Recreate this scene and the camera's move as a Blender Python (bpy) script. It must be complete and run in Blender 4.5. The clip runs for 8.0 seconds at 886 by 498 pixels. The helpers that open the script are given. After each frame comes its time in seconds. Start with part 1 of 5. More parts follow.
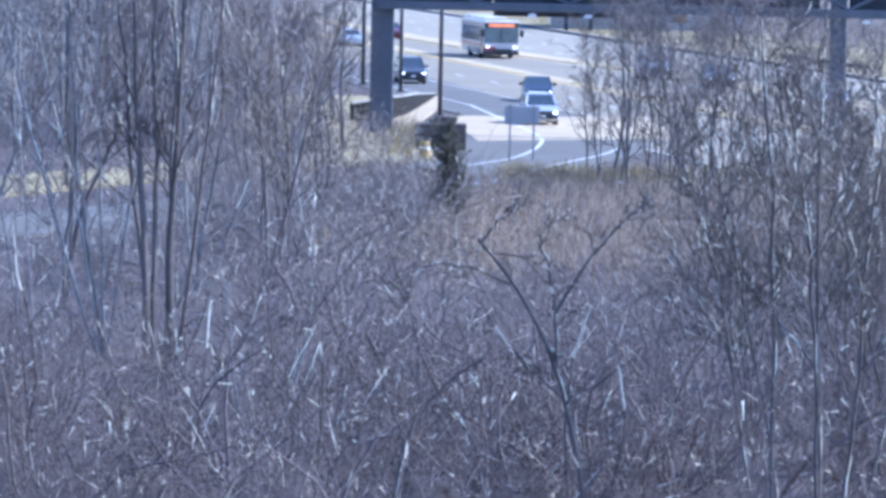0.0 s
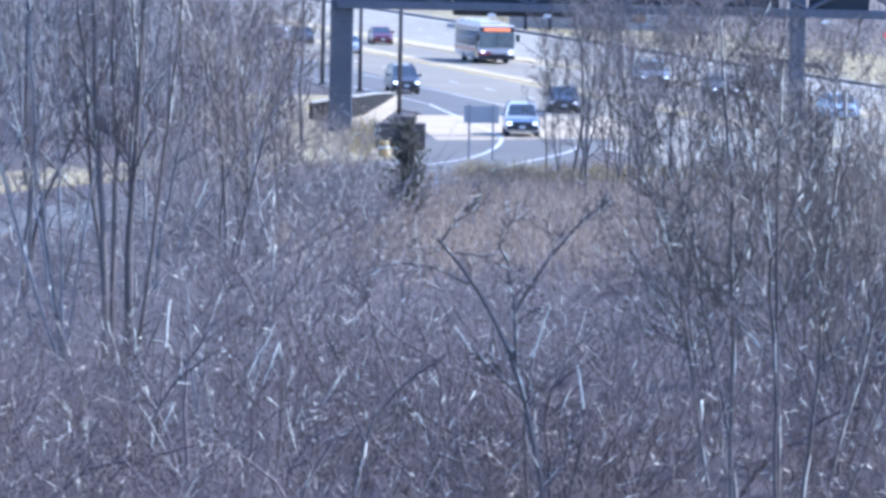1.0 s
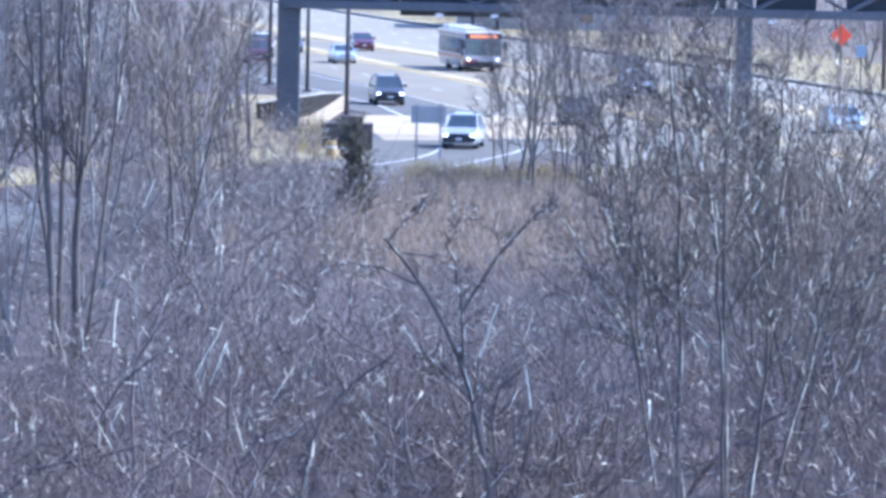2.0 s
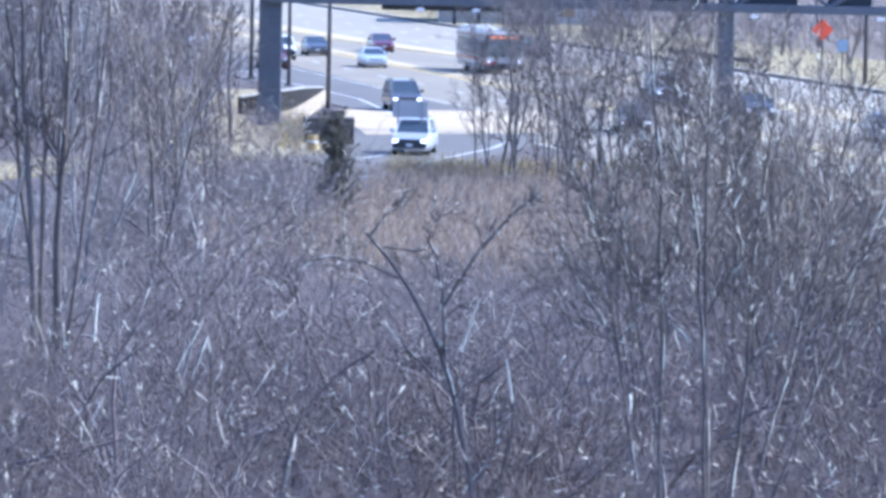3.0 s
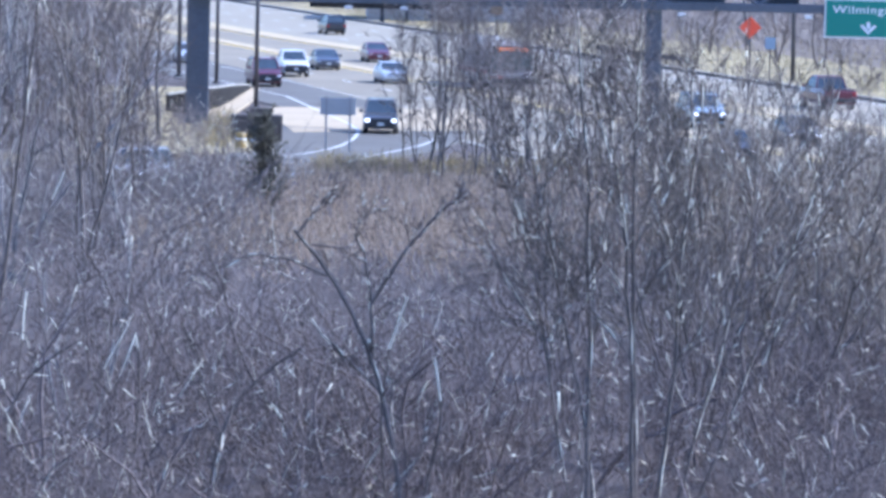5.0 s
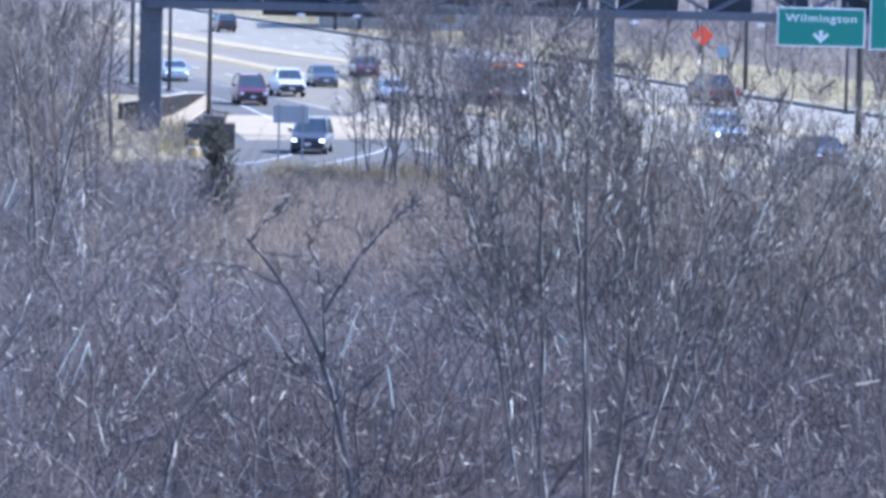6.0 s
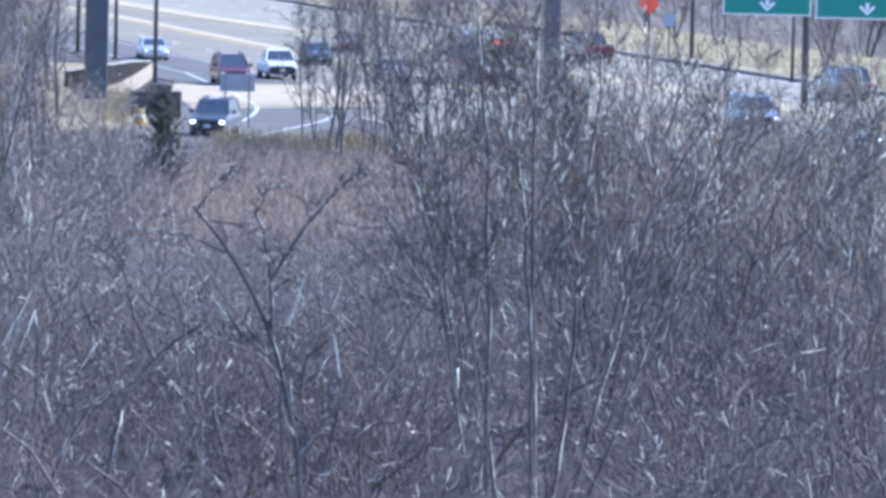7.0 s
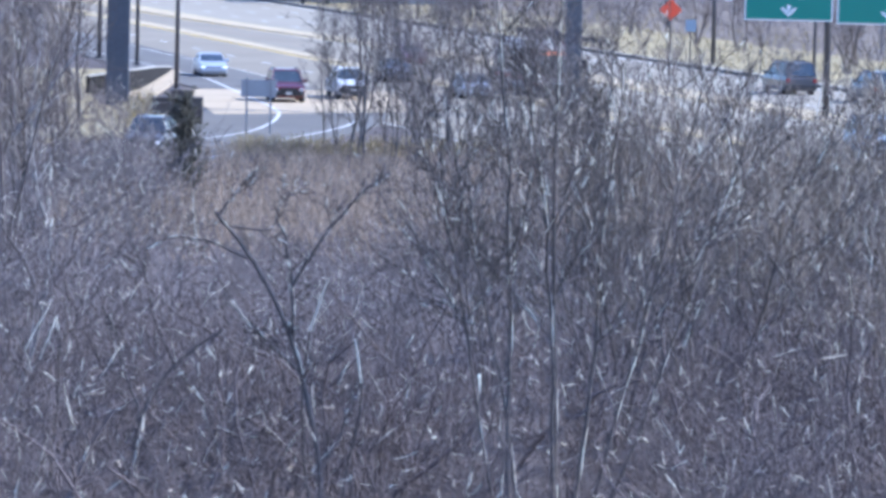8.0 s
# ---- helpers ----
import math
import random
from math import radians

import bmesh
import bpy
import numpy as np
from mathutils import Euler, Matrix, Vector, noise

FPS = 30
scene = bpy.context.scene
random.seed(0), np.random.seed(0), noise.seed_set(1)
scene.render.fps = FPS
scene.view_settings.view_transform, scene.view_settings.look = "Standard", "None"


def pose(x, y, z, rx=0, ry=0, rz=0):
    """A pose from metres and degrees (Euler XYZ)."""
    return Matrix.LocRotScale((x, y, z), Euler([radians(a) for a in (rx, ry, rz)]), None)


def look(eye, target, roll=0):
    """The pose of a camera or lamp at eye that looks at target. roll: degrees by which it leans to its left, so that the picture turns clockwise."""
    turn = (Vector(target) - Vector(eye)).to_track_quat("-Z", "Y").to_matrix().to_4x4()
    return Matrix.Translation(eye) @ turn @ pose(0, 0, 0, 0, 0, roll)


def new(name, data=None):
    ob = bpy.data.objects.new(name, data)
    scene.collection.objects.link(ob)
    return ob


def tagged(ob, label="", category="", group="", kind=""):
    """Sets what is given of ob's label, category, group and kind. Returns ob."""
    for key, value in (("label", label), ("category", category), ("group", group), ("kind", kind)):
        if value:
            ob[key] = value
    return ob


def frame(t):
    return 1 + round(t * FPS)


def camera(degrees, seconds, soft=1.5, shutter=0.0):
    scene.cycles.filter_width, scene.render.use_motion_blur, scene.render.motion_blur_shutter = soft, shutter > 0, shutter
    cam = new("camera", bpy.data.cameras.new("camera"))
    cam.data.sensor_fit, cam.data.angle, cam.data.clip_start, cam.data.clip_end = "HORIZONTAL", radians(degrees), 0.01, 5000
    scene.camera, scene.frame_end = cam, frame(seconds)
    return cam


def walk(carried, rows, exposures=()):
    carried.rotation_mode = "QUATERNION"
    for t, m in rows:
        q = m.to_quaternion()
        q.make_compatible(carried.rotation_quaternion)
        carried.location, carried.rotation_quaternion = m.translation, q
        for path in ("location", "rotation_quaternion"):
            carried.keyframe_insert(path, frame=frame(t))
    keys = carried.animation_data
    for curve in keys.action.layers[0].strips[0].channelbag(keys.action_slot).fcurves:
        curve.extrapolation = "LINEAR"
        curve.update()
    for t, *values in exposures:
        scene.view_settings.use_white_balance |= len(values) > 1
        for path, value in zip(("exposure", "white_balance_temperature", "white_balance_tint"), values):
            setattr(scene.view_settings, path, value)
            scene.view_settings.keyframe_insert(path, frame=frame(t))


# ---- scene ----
# A long lens on a high stand pans to the right over a thicket, a highway and its exit ramp.
EYE = Vector((0, 0, 13.0))
LENS = 9.0
TILT, LEAN = 3.7676, 1.2
cam = camera(LENS, 8.0, soft=3.6, shutter=0.3)

# seconds, degrees to the right, degrees down
PAN = [
    (0, -0.4141, -0.0058), (0.1, -0.3744, -0.0127), (0.2, -0.1835, 0.0362), (0.3, -0.4158, -0.0794), (0.4, -0.36, -0.0529),
    (0.5, -0.2358, -0.0518), (0.6, -0.3008, -0.0132), (0.7, -0.1219, -0.042), (0.8, -0.019, -0.0615), (0.9, 0.0523, -0.0276),
    (1, 0, 0), (1.1, 0.0984, -0.0604), (1.2, 0.1231, -0.0874), (1.3, 0.1702, -0.0926), (1.4, 0.1829, -0.0339),
    (1.5, 0.0633, -0.0058), (1.6, 0.2295, -0.0334), (1.7, 0.3911, -0.0288), (2.8, 0.6269, 0.0748), (2.9, 0.6229, 0.0368),
    (3, 0.7247, 0.0575), (3.1, 0.7822, 0.0414), (3.2, 0.9024, 0.0127), (3.3, 0.9714, 0.0592), (3.4, 1.0145, 0.0788),
    (3.5, 1.1099, 0.1783), (3.6, 1.1214, 0.1702), (3.7, 1.1122, 0.1449), (3.8, 1.2554, 0.1633), (3.9, 1.3301, 0.1921),
    (4, 1.3399, 0.2243), (4.1, 1.3042, 0.149), (4.2, 1.2376, 0.0357), (4.3, 1.3318, -0.0615), (4.4, 1.3439, -0.0897),
    (4.5, 1.5181, -0.0345), (4.6, 1.5043, 0.0293), (4.7, 1.4319, 0.115), (5.8, 1.9376, -0.0805), (5.9, 2.0151, -0.0828),
    (6, 1.9376, 0), (6.1, 2.0226, 0.0644), (6.2, 2.1926, 0.0362), (6.3, 2.2851, -0.0213), (6.4, 2.412, 0.0035),
    (6.5, 2.4487, 0.0575), (6.6, 2.3718, 0.1392), (6.7, 2.3184, 0.0966), (6.8, 2.2558, 0.1168), (6.9, 2.4143, 0.2186),
    (7, 2.4831, 0.3221), (7.1, 2.5647, 0.3324), (7.2, 2.6002, 0.2358), (7.3, 2.5337, 0.1449), (7.4, 2.5819, 0.1582),
    (7.5, 2.5463, 0.1956), (7.6, 2.5819, 0.2444), (7.7, 2.4803, 0.3066), (7.8, 2.3436, 0.2565), (7.9, 2.3499, 0.2508),
    (8, 2.265, 0.2646),
]


def aim(right, down):
    """The camera's pose, turned by small angles from its first line of sight."""
    base = Matrix.Translation(EYE) @ pose(0, 0, 0, 90 - TILT, 0, 0) @ pose(0, 0, 0, 0, 0, LEAN)
    return base @ pose(0, 0, 0, 0, -right, 0) @ pose(0, 0, 0, -down, 0, 0)


walk(cam, [(t, aim(r, d)) for t, r, d in PAN], exposures=[(0, 0.98 - 0.03, 4400, 21), (1, 0.98 + 0.11, 4480, 21), (1.5, 0.98 + 0.17, 4515, 21), (3, 0.98 + 0.17, 4560, 21), (3.5, 0.98 - 0.12, 4580, 21), (4.5, 0.98 - 0.05, 4580, 21), (6.5, 0.98 - 0.02, 4600, 21), (8, 0.98 - 0.08, 4630, 21)])

# ---- world and sun ----
world = bpy.data.worlds.new("world")
scene.world = world
world.use_nodes = True
sky = world.node_tree.nodes.new("ShaderNodeTexSky")
sky.sky_type = "NISHITA"
sky.sun_disc = False
sky.sun_elevation, sky.sun_rotation = radians(41), radians(84)
back = world.node_tree.nodes["Background"]
back.inputs["Strength"].default_value = 0.15
world.node_tree.links.new(sky.outputs["Color"], back.inputs["Color"])

sun = new("sun", bpy.data.lights.new("sun", "SUN"))
sun.data.energy, sun.data.angle, sun.data.color = 4.1, radians(0.5), (1.0, 0.88, 0.62)
sun.matrix_world = look((60, 0, 60), (60 - 0.97, -0.1, 60 - 0.86))


# ---- materials ----
def material(name, color, rough=0.8, metal=0.0, vary=0.25, scale=2.0, fine=40.0, bump=0.2, island=0.0, obj=0.0, spec=0.5, dark=None):
    """A surface with two scales of variation, fine relief and, if wanted, a tone of its own for each piece."""
    m = bpy.data.materials.new(name)
    m.use_nodes = True
    nt = m.node_tree
    b = nt.nodes["Principled BSDF"]
    b.inputs["Roughness"].default_value = rough
    b.inputs["Metallic"].default_value = metal
    b.inputs["Specular IOR Level"].default_value = spec
    co = nt.nodes.new("ShaderNodeTexCoord")
    big, small = nt.nodes.new("ShaderNodeTexNoise"), nt.nodes.new("ShaderNodeTexNoise")
    big.inputs["Scale"].default_value, small.inputs["Scale"].default_value = scale, fine
    big.inputs["Detail"].default_value, small.inputs["Detail"].default_value = 4, 3
    for n in (big, small):
        nt.links.new(co.outputs["Object"], n.inputs["Vector"])
    add = nt.nodes.new("ShaderNodeMath")
    add.operation = "ADD"
    nt.links.new(big.outputs["Fac"], add.inputs[0])
    nt.links.new(small.outputs["Fac"], add.inputs[1])
    last = add
    for source, output, amount in (("ShaderNodeNewGeometry", "Random Per Island", island), ("ShaderNodeObjectInfo", "Random", obj)):
        if amount:
            g = nt.nodes.new(source)
            mul = nt.nodes.new("ShaderNodeMath")
            mul.operation = "MULTIPLY_ADD"
            mul.inputs[1].default_value = amount
            nt.links.new(g.outputs[output], mul.inputs[0])
            nt.links.new(last.outputs[0], mul.inputs[2])
            last = mul
    top = 2.0 + island + obj
    ramp = nt.nodes.new("ShaderNodeMapRange")
    ramp.inputs["From Min"].default_value, ramp.inputs["From Max"].default_value = 0.32 * top, 0.68 * top
    nt.links.new(last.outputs[0], ramp.inputs["Value"])
    mix = nt.nodes.new("ShaderNodeMix")
    mix.data_type = "RGBA"
    low = dark or tuple(c * (1 - vary) for c in color)
    high = tuple(min(0.92, c * (1 + vary)) for c in color)
    mix.inputs["A"].default_value, mix.inputs["B"].default_value = (*low, 1), (*high, 1)
    nt.links.new(ramp.outputs["Result"], mix.inputs["Factor"])
    nt.links.new(mix.outputs["Result"], b.inputs["Base Color"])
    if bump:
        bm = nt.nodes.new("ShaderNodeBump")
        bm.inputs["Strength"].default_value, bm.inputs["Distance"].default_value = bump, 0.02
        nt.links.new(small.outputs["Fac"], bm.inputs["Height"])
        nt.links.new(bm.outputs["Normal"], b.inputs["Normal"])
    return m


def glow(name, color, strength):
    m = bpy.data.materials.new(name)
    m.use_nodes = True
    b = m.node_tree.nodes["Principled BSDF"]
    b.inputs["Base Color"].default_value = (*color, 1)
    b.inputs["Emission Color"].default_value = (*color, 1)
    b.inputs["Emission Strength"].default_value = strength
    return m


def paint(name, color, metal=0.0):
    m = material(name, color, rough=0.32, metal=metal, vary=0.08, scale=1.5, fine=300, bump=0.0)
    m.node_tree.nodes["Principled BSDF"].inputs["Coat Weight"].default_value = 0.6
    return m


ASPHALT = material("asphalt", (0.265, 0.23, 0.172), rough=0.85, vary=0.16, scale=0.12, fine=6, bump=0.3, spec=0.2)
AWAY_ASPHALT = material("bleached_asphalt", (0.315, 0.28, 0.215), rough=0.85, vary=0.12, scale=0.12, fine=6, bump=0.3, spec=0.2)
RAMP_ASPHALT = material("ramp_asphalt", (0.16, 0.15, 0.135), spec=0.15, rough=0.85, vary=0.2, scale=0.2, fine=6, bump=0.3)
CONCRETE = material("concrete", (0.46, 0.375, 0.255), rough=0.9, vary=0.15, scale=0.4, fine=10, spec=0.2)
MEDIAN = material("stained_median", (0.47, 0.385, 0.25), rough=0.9, spec=0.2, vary=0.2, scale=0.5, fine=10)
KERB = material("kerb_concrete", (0.4, 0.38, 0.33), rough=0.85, vary=0.2, scale=0.8, fine=10)
DARK_KERB = material("weathered_kerb", (0.1, 0.09, 0.08), rough=0.9, vary=0.3, scale=0.5, fine=10)
WHITE_LINE = material("road_paint_white", (0.58, 0.57, 0.54), rough=0.7, vary=0.15, scale=1.0, fine=8)
YELLOW_LINE = material("road_paint_yellow", (0.6, 0.43, 0.1), rough=0.6, vary=0.15, scale=1.0, fine=8)
STRAW = material("dry_grass", (0.31, 0.25, 0.115), rough=0.95, vary=0.55, dark=(0.11, 0.09, 0.06), scale=0.12, fine=3, bump=0.6)
WOODS_FLOOR = material("woods_floor", (0.17, 0.135, 0.1), rough=0.95, vary=0.5, scale=0.15, fine=3, bump=0.6)
LITTER = material("leaf_litter", (0.085, 0.066, 0.058), rough=0.95, vary=0.5, scale=0.3, fine=4, bump=0.8)
BARK = material("grey_bark", (0.15, 0.125, 0.108), rough=0.7, vary=0.5, scale=1.2, fine=14, bump=0.5, obj=0.5)
TWIG = material("bare_twig", (0.15, 0.121, 0.112), rough=0.75, vary=0.5, scale=0.22, fine=5, bump=0.2, island=0.6, spec=0.3)
DARK_TWIG = material("dark_twig", (0.12, 0.099, 0.087), rough=0.75, vary=0.5, scale=0.3, fine=5, bump=0.2, island=0.6, spec=0.3)
NEAR_BARK = material("smooth_grey_bark", (0.13, 0.108, 0.092), rough=0.7, vary=0.5, scale=1.2, fine=9, bump=0.4, obj=0.3)
# pale wood of the dead tops, also laid on branches as painted sun glints
GLINT_PALE_WOOD = material("glint_pale_wood", (0.82, 0.7, 0.55), rough=0.6, vary=0.3, scale=1.6, fine=6, bump=0.2, island=1.0)
OLIVE_TWIG = material("olive_twig", (0.21, 0.172, 0.13), rough=0.55, vary=0.6, scale=0.4, fine=5, bump=0.2, island=1.0)
# twig tone lightened for distance, with haze put into the colour
HAZED_TWIG = material("hazed_twig", (0.185, 0.155, 0.142), rough=0.7, vary=0.5, scale=0.2, fine=4, bump=0.0, island=0.9)
# palest twig, for the distant woods: its tone stands in for grey haze
HAZED_WOODS_TWIG = material("hazed_woods_twig", (0.26, 0.235, 0.215), rough=0.7, vary=0.5, scale=0.2, fine=4, bump=0.0, island=1.0)
FAR_BARK = material("weathered_bark", (0.15, 0.13, 0.115), rough=0.65, vary=0.5, scale=1.2, fine=10, bump=0.3, obj=0.4)
PALE_BARK = material("pale_bark", (0.25, 0.23, 0.21), rough=0.6, vary=0.6, scale=1.5, fine=14, bump=0.4, obj=0.4)
CUSHION = material("crash_cushion", (0.085, 0.07, 0.06), rough=0.8, vary=0.3, scale=1.5, fine=20)
REED = material("brown_reed", (0.38, 0.29, 0.2), rough=0.8, vary=0.5, scale=0.25, fine=5, bump=0.0, island=1.0)
# concrete coloured near black for the shaded hollow face of the retaining wall
WALL_SHADE = material("shaded_concrete", (0.03, 0.028, 0.026), rough=0.95, spec=0.1, vary=0.3, scale=0.6, fine=8)
NEEDLE = material("evergreen", (0.11, 0.1, 0.072), rough=0.8, vary=0.4, scale=1, fine=12, island=1.0)
GANTRY = material("gantry_steel", (0.115, 0.12, 0.135), rough=0.6, metal=0.3, vary=0.25, scale=0.5, fine=8)
POLE = material("pole_steel", (0.085, 0.08, 0.085), rough=0.6, metal=0.2, vary=0.2, scale=0.5, fine=8)
SIGN_GREEN = material("sign_green", (0.03, 0.22, 0.16), rough=0.45, vary=0.06, scale=0.5, fine=30, bump=0)
SIGN_WHITE = material("sign_white", (0.8, 0.8, 0.8), rough=0.45, vary=0.04, scale=0.5, fine=30, bump=0)
SIGN_BACK = material("bare_aluminium", (0.4, 0.39, 0.38), rough=0.55, metal=0.3, vary=0.12, scale=0.8, fine=20)
SIGN_POST = material("galvanised_post", (0.3, 0.29, 0.28), rough=0.6, metal=0.2, vary=0.2, scale=1, fine=20)
BUS_GLASS = material("bus_glass", (0.13, 0.165, 0.17), rough=0.12, spec=0.8, vary=0.25, scale=0.8, fine=4, bump=0)
ORANGE = material("sign_orange", (0.85, 0.11, 0.04), rough=0.5, vary=0.05, scale=0.5, fine=30, bump=0)
BLUE_SIGN = material("sign_blue", (0.3, 0.38, 0.45), rough=0.5, vary=0.05, scale=0.5, fine=30, bump=0)
BROWN_SIGN = material("sign_brown", (0.25, 0.17, 0.1), rough=0.5, vary=0.1, scale=0.5, fine=30, bump=0)
DARK_PANEL = material("dark_panel", (0.035, 0.04, 0.05), rough=0.6, vary=0.2, scale=0.5, fine=12)
HAZARD_YELLOW = material("hazard_yellow", (0.42, 0.3, 0.1), rough=0.6, vary=0.2, scale=2, fine=20)
TYRE = material("tyre_rubber", (0.02, 0.02, 0.02), rough=0.85, vary=0.2, scale=4, fine=60)
RIM = material("alloy_rim", (0.35, 0.35, 0.36), rough=0.35, metal=0.8, vary=0.1, scale=4, fine=60)
GLASS = material("car_glass", (0.055, 0.07, 0.085), rough=0.08, spec=0.9, vary=0.2, scale=1, fine=4, bump=0)
TRIM = material("black_trim", (0.025, 0.025, 0.027), rough=0.55, vary=0.2, scale=3, fine=40)
LAMP = glow("headlamp", (1.0, 0.97, 0.9), 1.6)
LAMP_OFF = material("lamp_glass", (0.7, 0.7, 0.7), rough=0.15, vary=0.05, scale=4, fine=40, bump=0)
TAIL = material("tail_lamp", (0.35, 0.02, 0.02), rough=0.2, vary=0.1, scale=4, fine=40, bump=0)
AMBER_SIGN = glow("destination_display", (0.9, 0.25, 0.08), 0.5)
PLATE = material("number_plate", (0.6, 0.6, 0.58), rough=0.5, vary=0.05, scale=4, fine=40, bump=0)


# ---- small builders ----
def part(name, bm, mat, parent=None, label="", smooth=False):
    """Links a bmesh as one mesh object, under a thing if one is given."""
    me = bpy.data.meshes.new(name)
    bmesh.ops.recalc_face_normals(bm, faces=bm.faces[:])
    bm.to_mesh(me)
    bm.free()
    me.materials.append(mat)
    if smooth:
        me.shade_smooth()
    ob = new(name, me)
    if parent:
        ob.parent = parent
    return tagged(ob, label)


def thing(name, label, category, m=None, group=""):
    ob = new(name)
    ob.empty_display_size = 0.2
    if m is not None:
        ob.matrix_world = m
    return tagged(ob, label, category, group)


def box(bm, x0, x1, y0, y1, z0, z1, bevel=0.0):
    vs = bmesh.ops.create_cube(bm, size=1)["verts"]
    bmesh.ops.scale(bm, verts=vs, vec=(abs(x1 - x0), abs(y1 - y0), abs(z1 - z0)))
    bmesh.ops.translate(bm, verts=vs, vec=((x0 + x1) / 2, (y0 + y1) / 2, (z0 + z1) / 2))
    if bevel:
        es = list({e for v in vs for e in v.link_edges})
        bmesh.ops.bevel(bm, geom=es, offset=bevel, segments=2, affect="EDGES", profile=0.6)
    return bm


def boxes(*specs, bevel=0.0):
    bm = bmesh.new()
    for s in specs:
        box(bm, *s, bevel=bevel)
    return bm


def cyl(bm, a, b, r0, r1=None, seg=12):
    a, b = Vector(a), Vector(b)
    d = b - a
    m = Matrix.Translation((a + b) / 2) @ d.to_track_quat("Z", "Y").to_matrix().to_4x4()
    bmesh.ops.create_cone(bm, cap_ends=True, segments=seg, radius1=r0, radius2=r0 if r1 is None else r1, depth=d.length, matrix=m)
    return bm


def loft(rings, caps=True):
    bm = bmesh.new()
    rows = [[bm.verts.new(p) for p in ring] for ring in rings]
    n = len(rows[0])
    for a, b in zip(rows, rows[1:]):
        for i in range(n):
            bm.faces.new((a[i], a[(i + 1) % n], b[(i + 1) % n], b[i]))
    if caps:
        bm.faces.new(rows[0][::-1])
        bm.faces.new(rows[-1])
    return bm


def ribbon(points, w0, w1, z, thick=0.0):
    """A strip along a line of (x, y), from w0 to w1 metres to its right."""
    bm = bmesh.new()
    pts = [Vector(p) for p in points]
    rows = []
    for i, p in enumerate(pts):
        d = (pts[min(i + 1, len(pts) - 1)] - pts[max(i - 1, 0)]).normalized()
        n = Vector((d.y, -d.x))
        a, b = p + n * w0, p + n * w1
        rows.append((bm.verts.new((a.x, a.y, z)), bm.verts.new((b.x, b.y, z))))
    for (a, b), (c, d) in zip(rows, rows[1:]):
        bm.faces.new((a, b, d, c))
    if thick:
        got = bmesh.ops.extrude_face_region(bm, geom=bm.faces[:])
        bmesh.ops.translate(bm, verts=[v for v in got["geom"] if isinstance(v, bmesh.types.BMVert)], vec=(0, 0, -thick))
    return bm


def smooth_line(points, step=2.0):
    """A rounded line through a few plan points."""
    p = [Vector(q) for q in points]
    p = [p[0] * 2 - p[1]] + p + [p[-1] * 2 - p[-2]]
    out = []
    for i in range(1, len(p) - 2):
        n = max(2, int((p[i + 1] - p[i]).length / step))
        for k in range(n):
            t = k / n
            a, b, c, d = p[i - 1], p[i], p[i + 1], p[i + 2]
            out.append(0.5 * (2 * b + (c - a) * t + (2 * a - 5 * b + 4 * c - d) * t * t + (3 * b - a - 3 * c + d) * t ** 3))
    return out + [p[-2]]


# the highway's own axes: q metres across it to the right, r metres along it away from the camera
AX, AY = -0.1865, 0.9825


def hw(q, r):
    return (AY * q + AX * r, -AX * q + AY * r)


# ---- ground, road, ramp ----
def build_ground():
    bm = bmesh.new()
    bmesh.ops.create_grid(bm, x_segments=60, y_segments=60, size=1)
    for v in bm.verts:
        v.co = Vector((math.copysign(abs(v.co.x) ** 2.2, v.co.x) * 2500, 200 + math.copysign(abs(v.co.y) ** 2.2, v.co.y) * 2500, -0.05))
    tagged(part("ground", bm, LITTER), "brown leaf litter and bare winter soil", "ground", kind="structure")
    # dry verges, a step above the ground
    far = ribbon([hw(0, -60), hw(0, 1500)], 97.0, 113, 0.08, 0.2)
    tagged(part("verge_far", far, STRAW), "straw-coloured dry grass verge beyond the highway", "grass", kind="structure")
    floor = ribbon([hw(0, -60), hw(0, 1500)], 113.0, 230, 0.06, 0.2)
    tagged(part("woods_floor", floor, WOODS_FLOOR), "brown leaf-strewn ground under the far woods", "ground", kind="structure")
    island = ribbon(smooth_line([(-6, 333), (-7, 310), (-6, 290), (-3.5, 275), (-1.2, 263), (-4, 256), (-10, 245), (-18, 226), (-28, 196)]), 0.3, 6.5, 0.04, 0.2)
    tagged(part("verge_near", island, STRAW), "pale dry grass inside the bend of the ramp", "grass", kind="structure")


RAMP = smooth_line([hw(61.6, 430), hw(61.4, 360), hw(60.2, 320), (4.0, 300), (4.9, 287), (4.9, 278), (4.0, 270), (2.4, 261.5), (0.9, 254), (-0.6, 248),
                    (-2.7, 241.3), (-5.2, 233), (-10, 221), (-17, 206), (-27, 180), (-42, 140)])


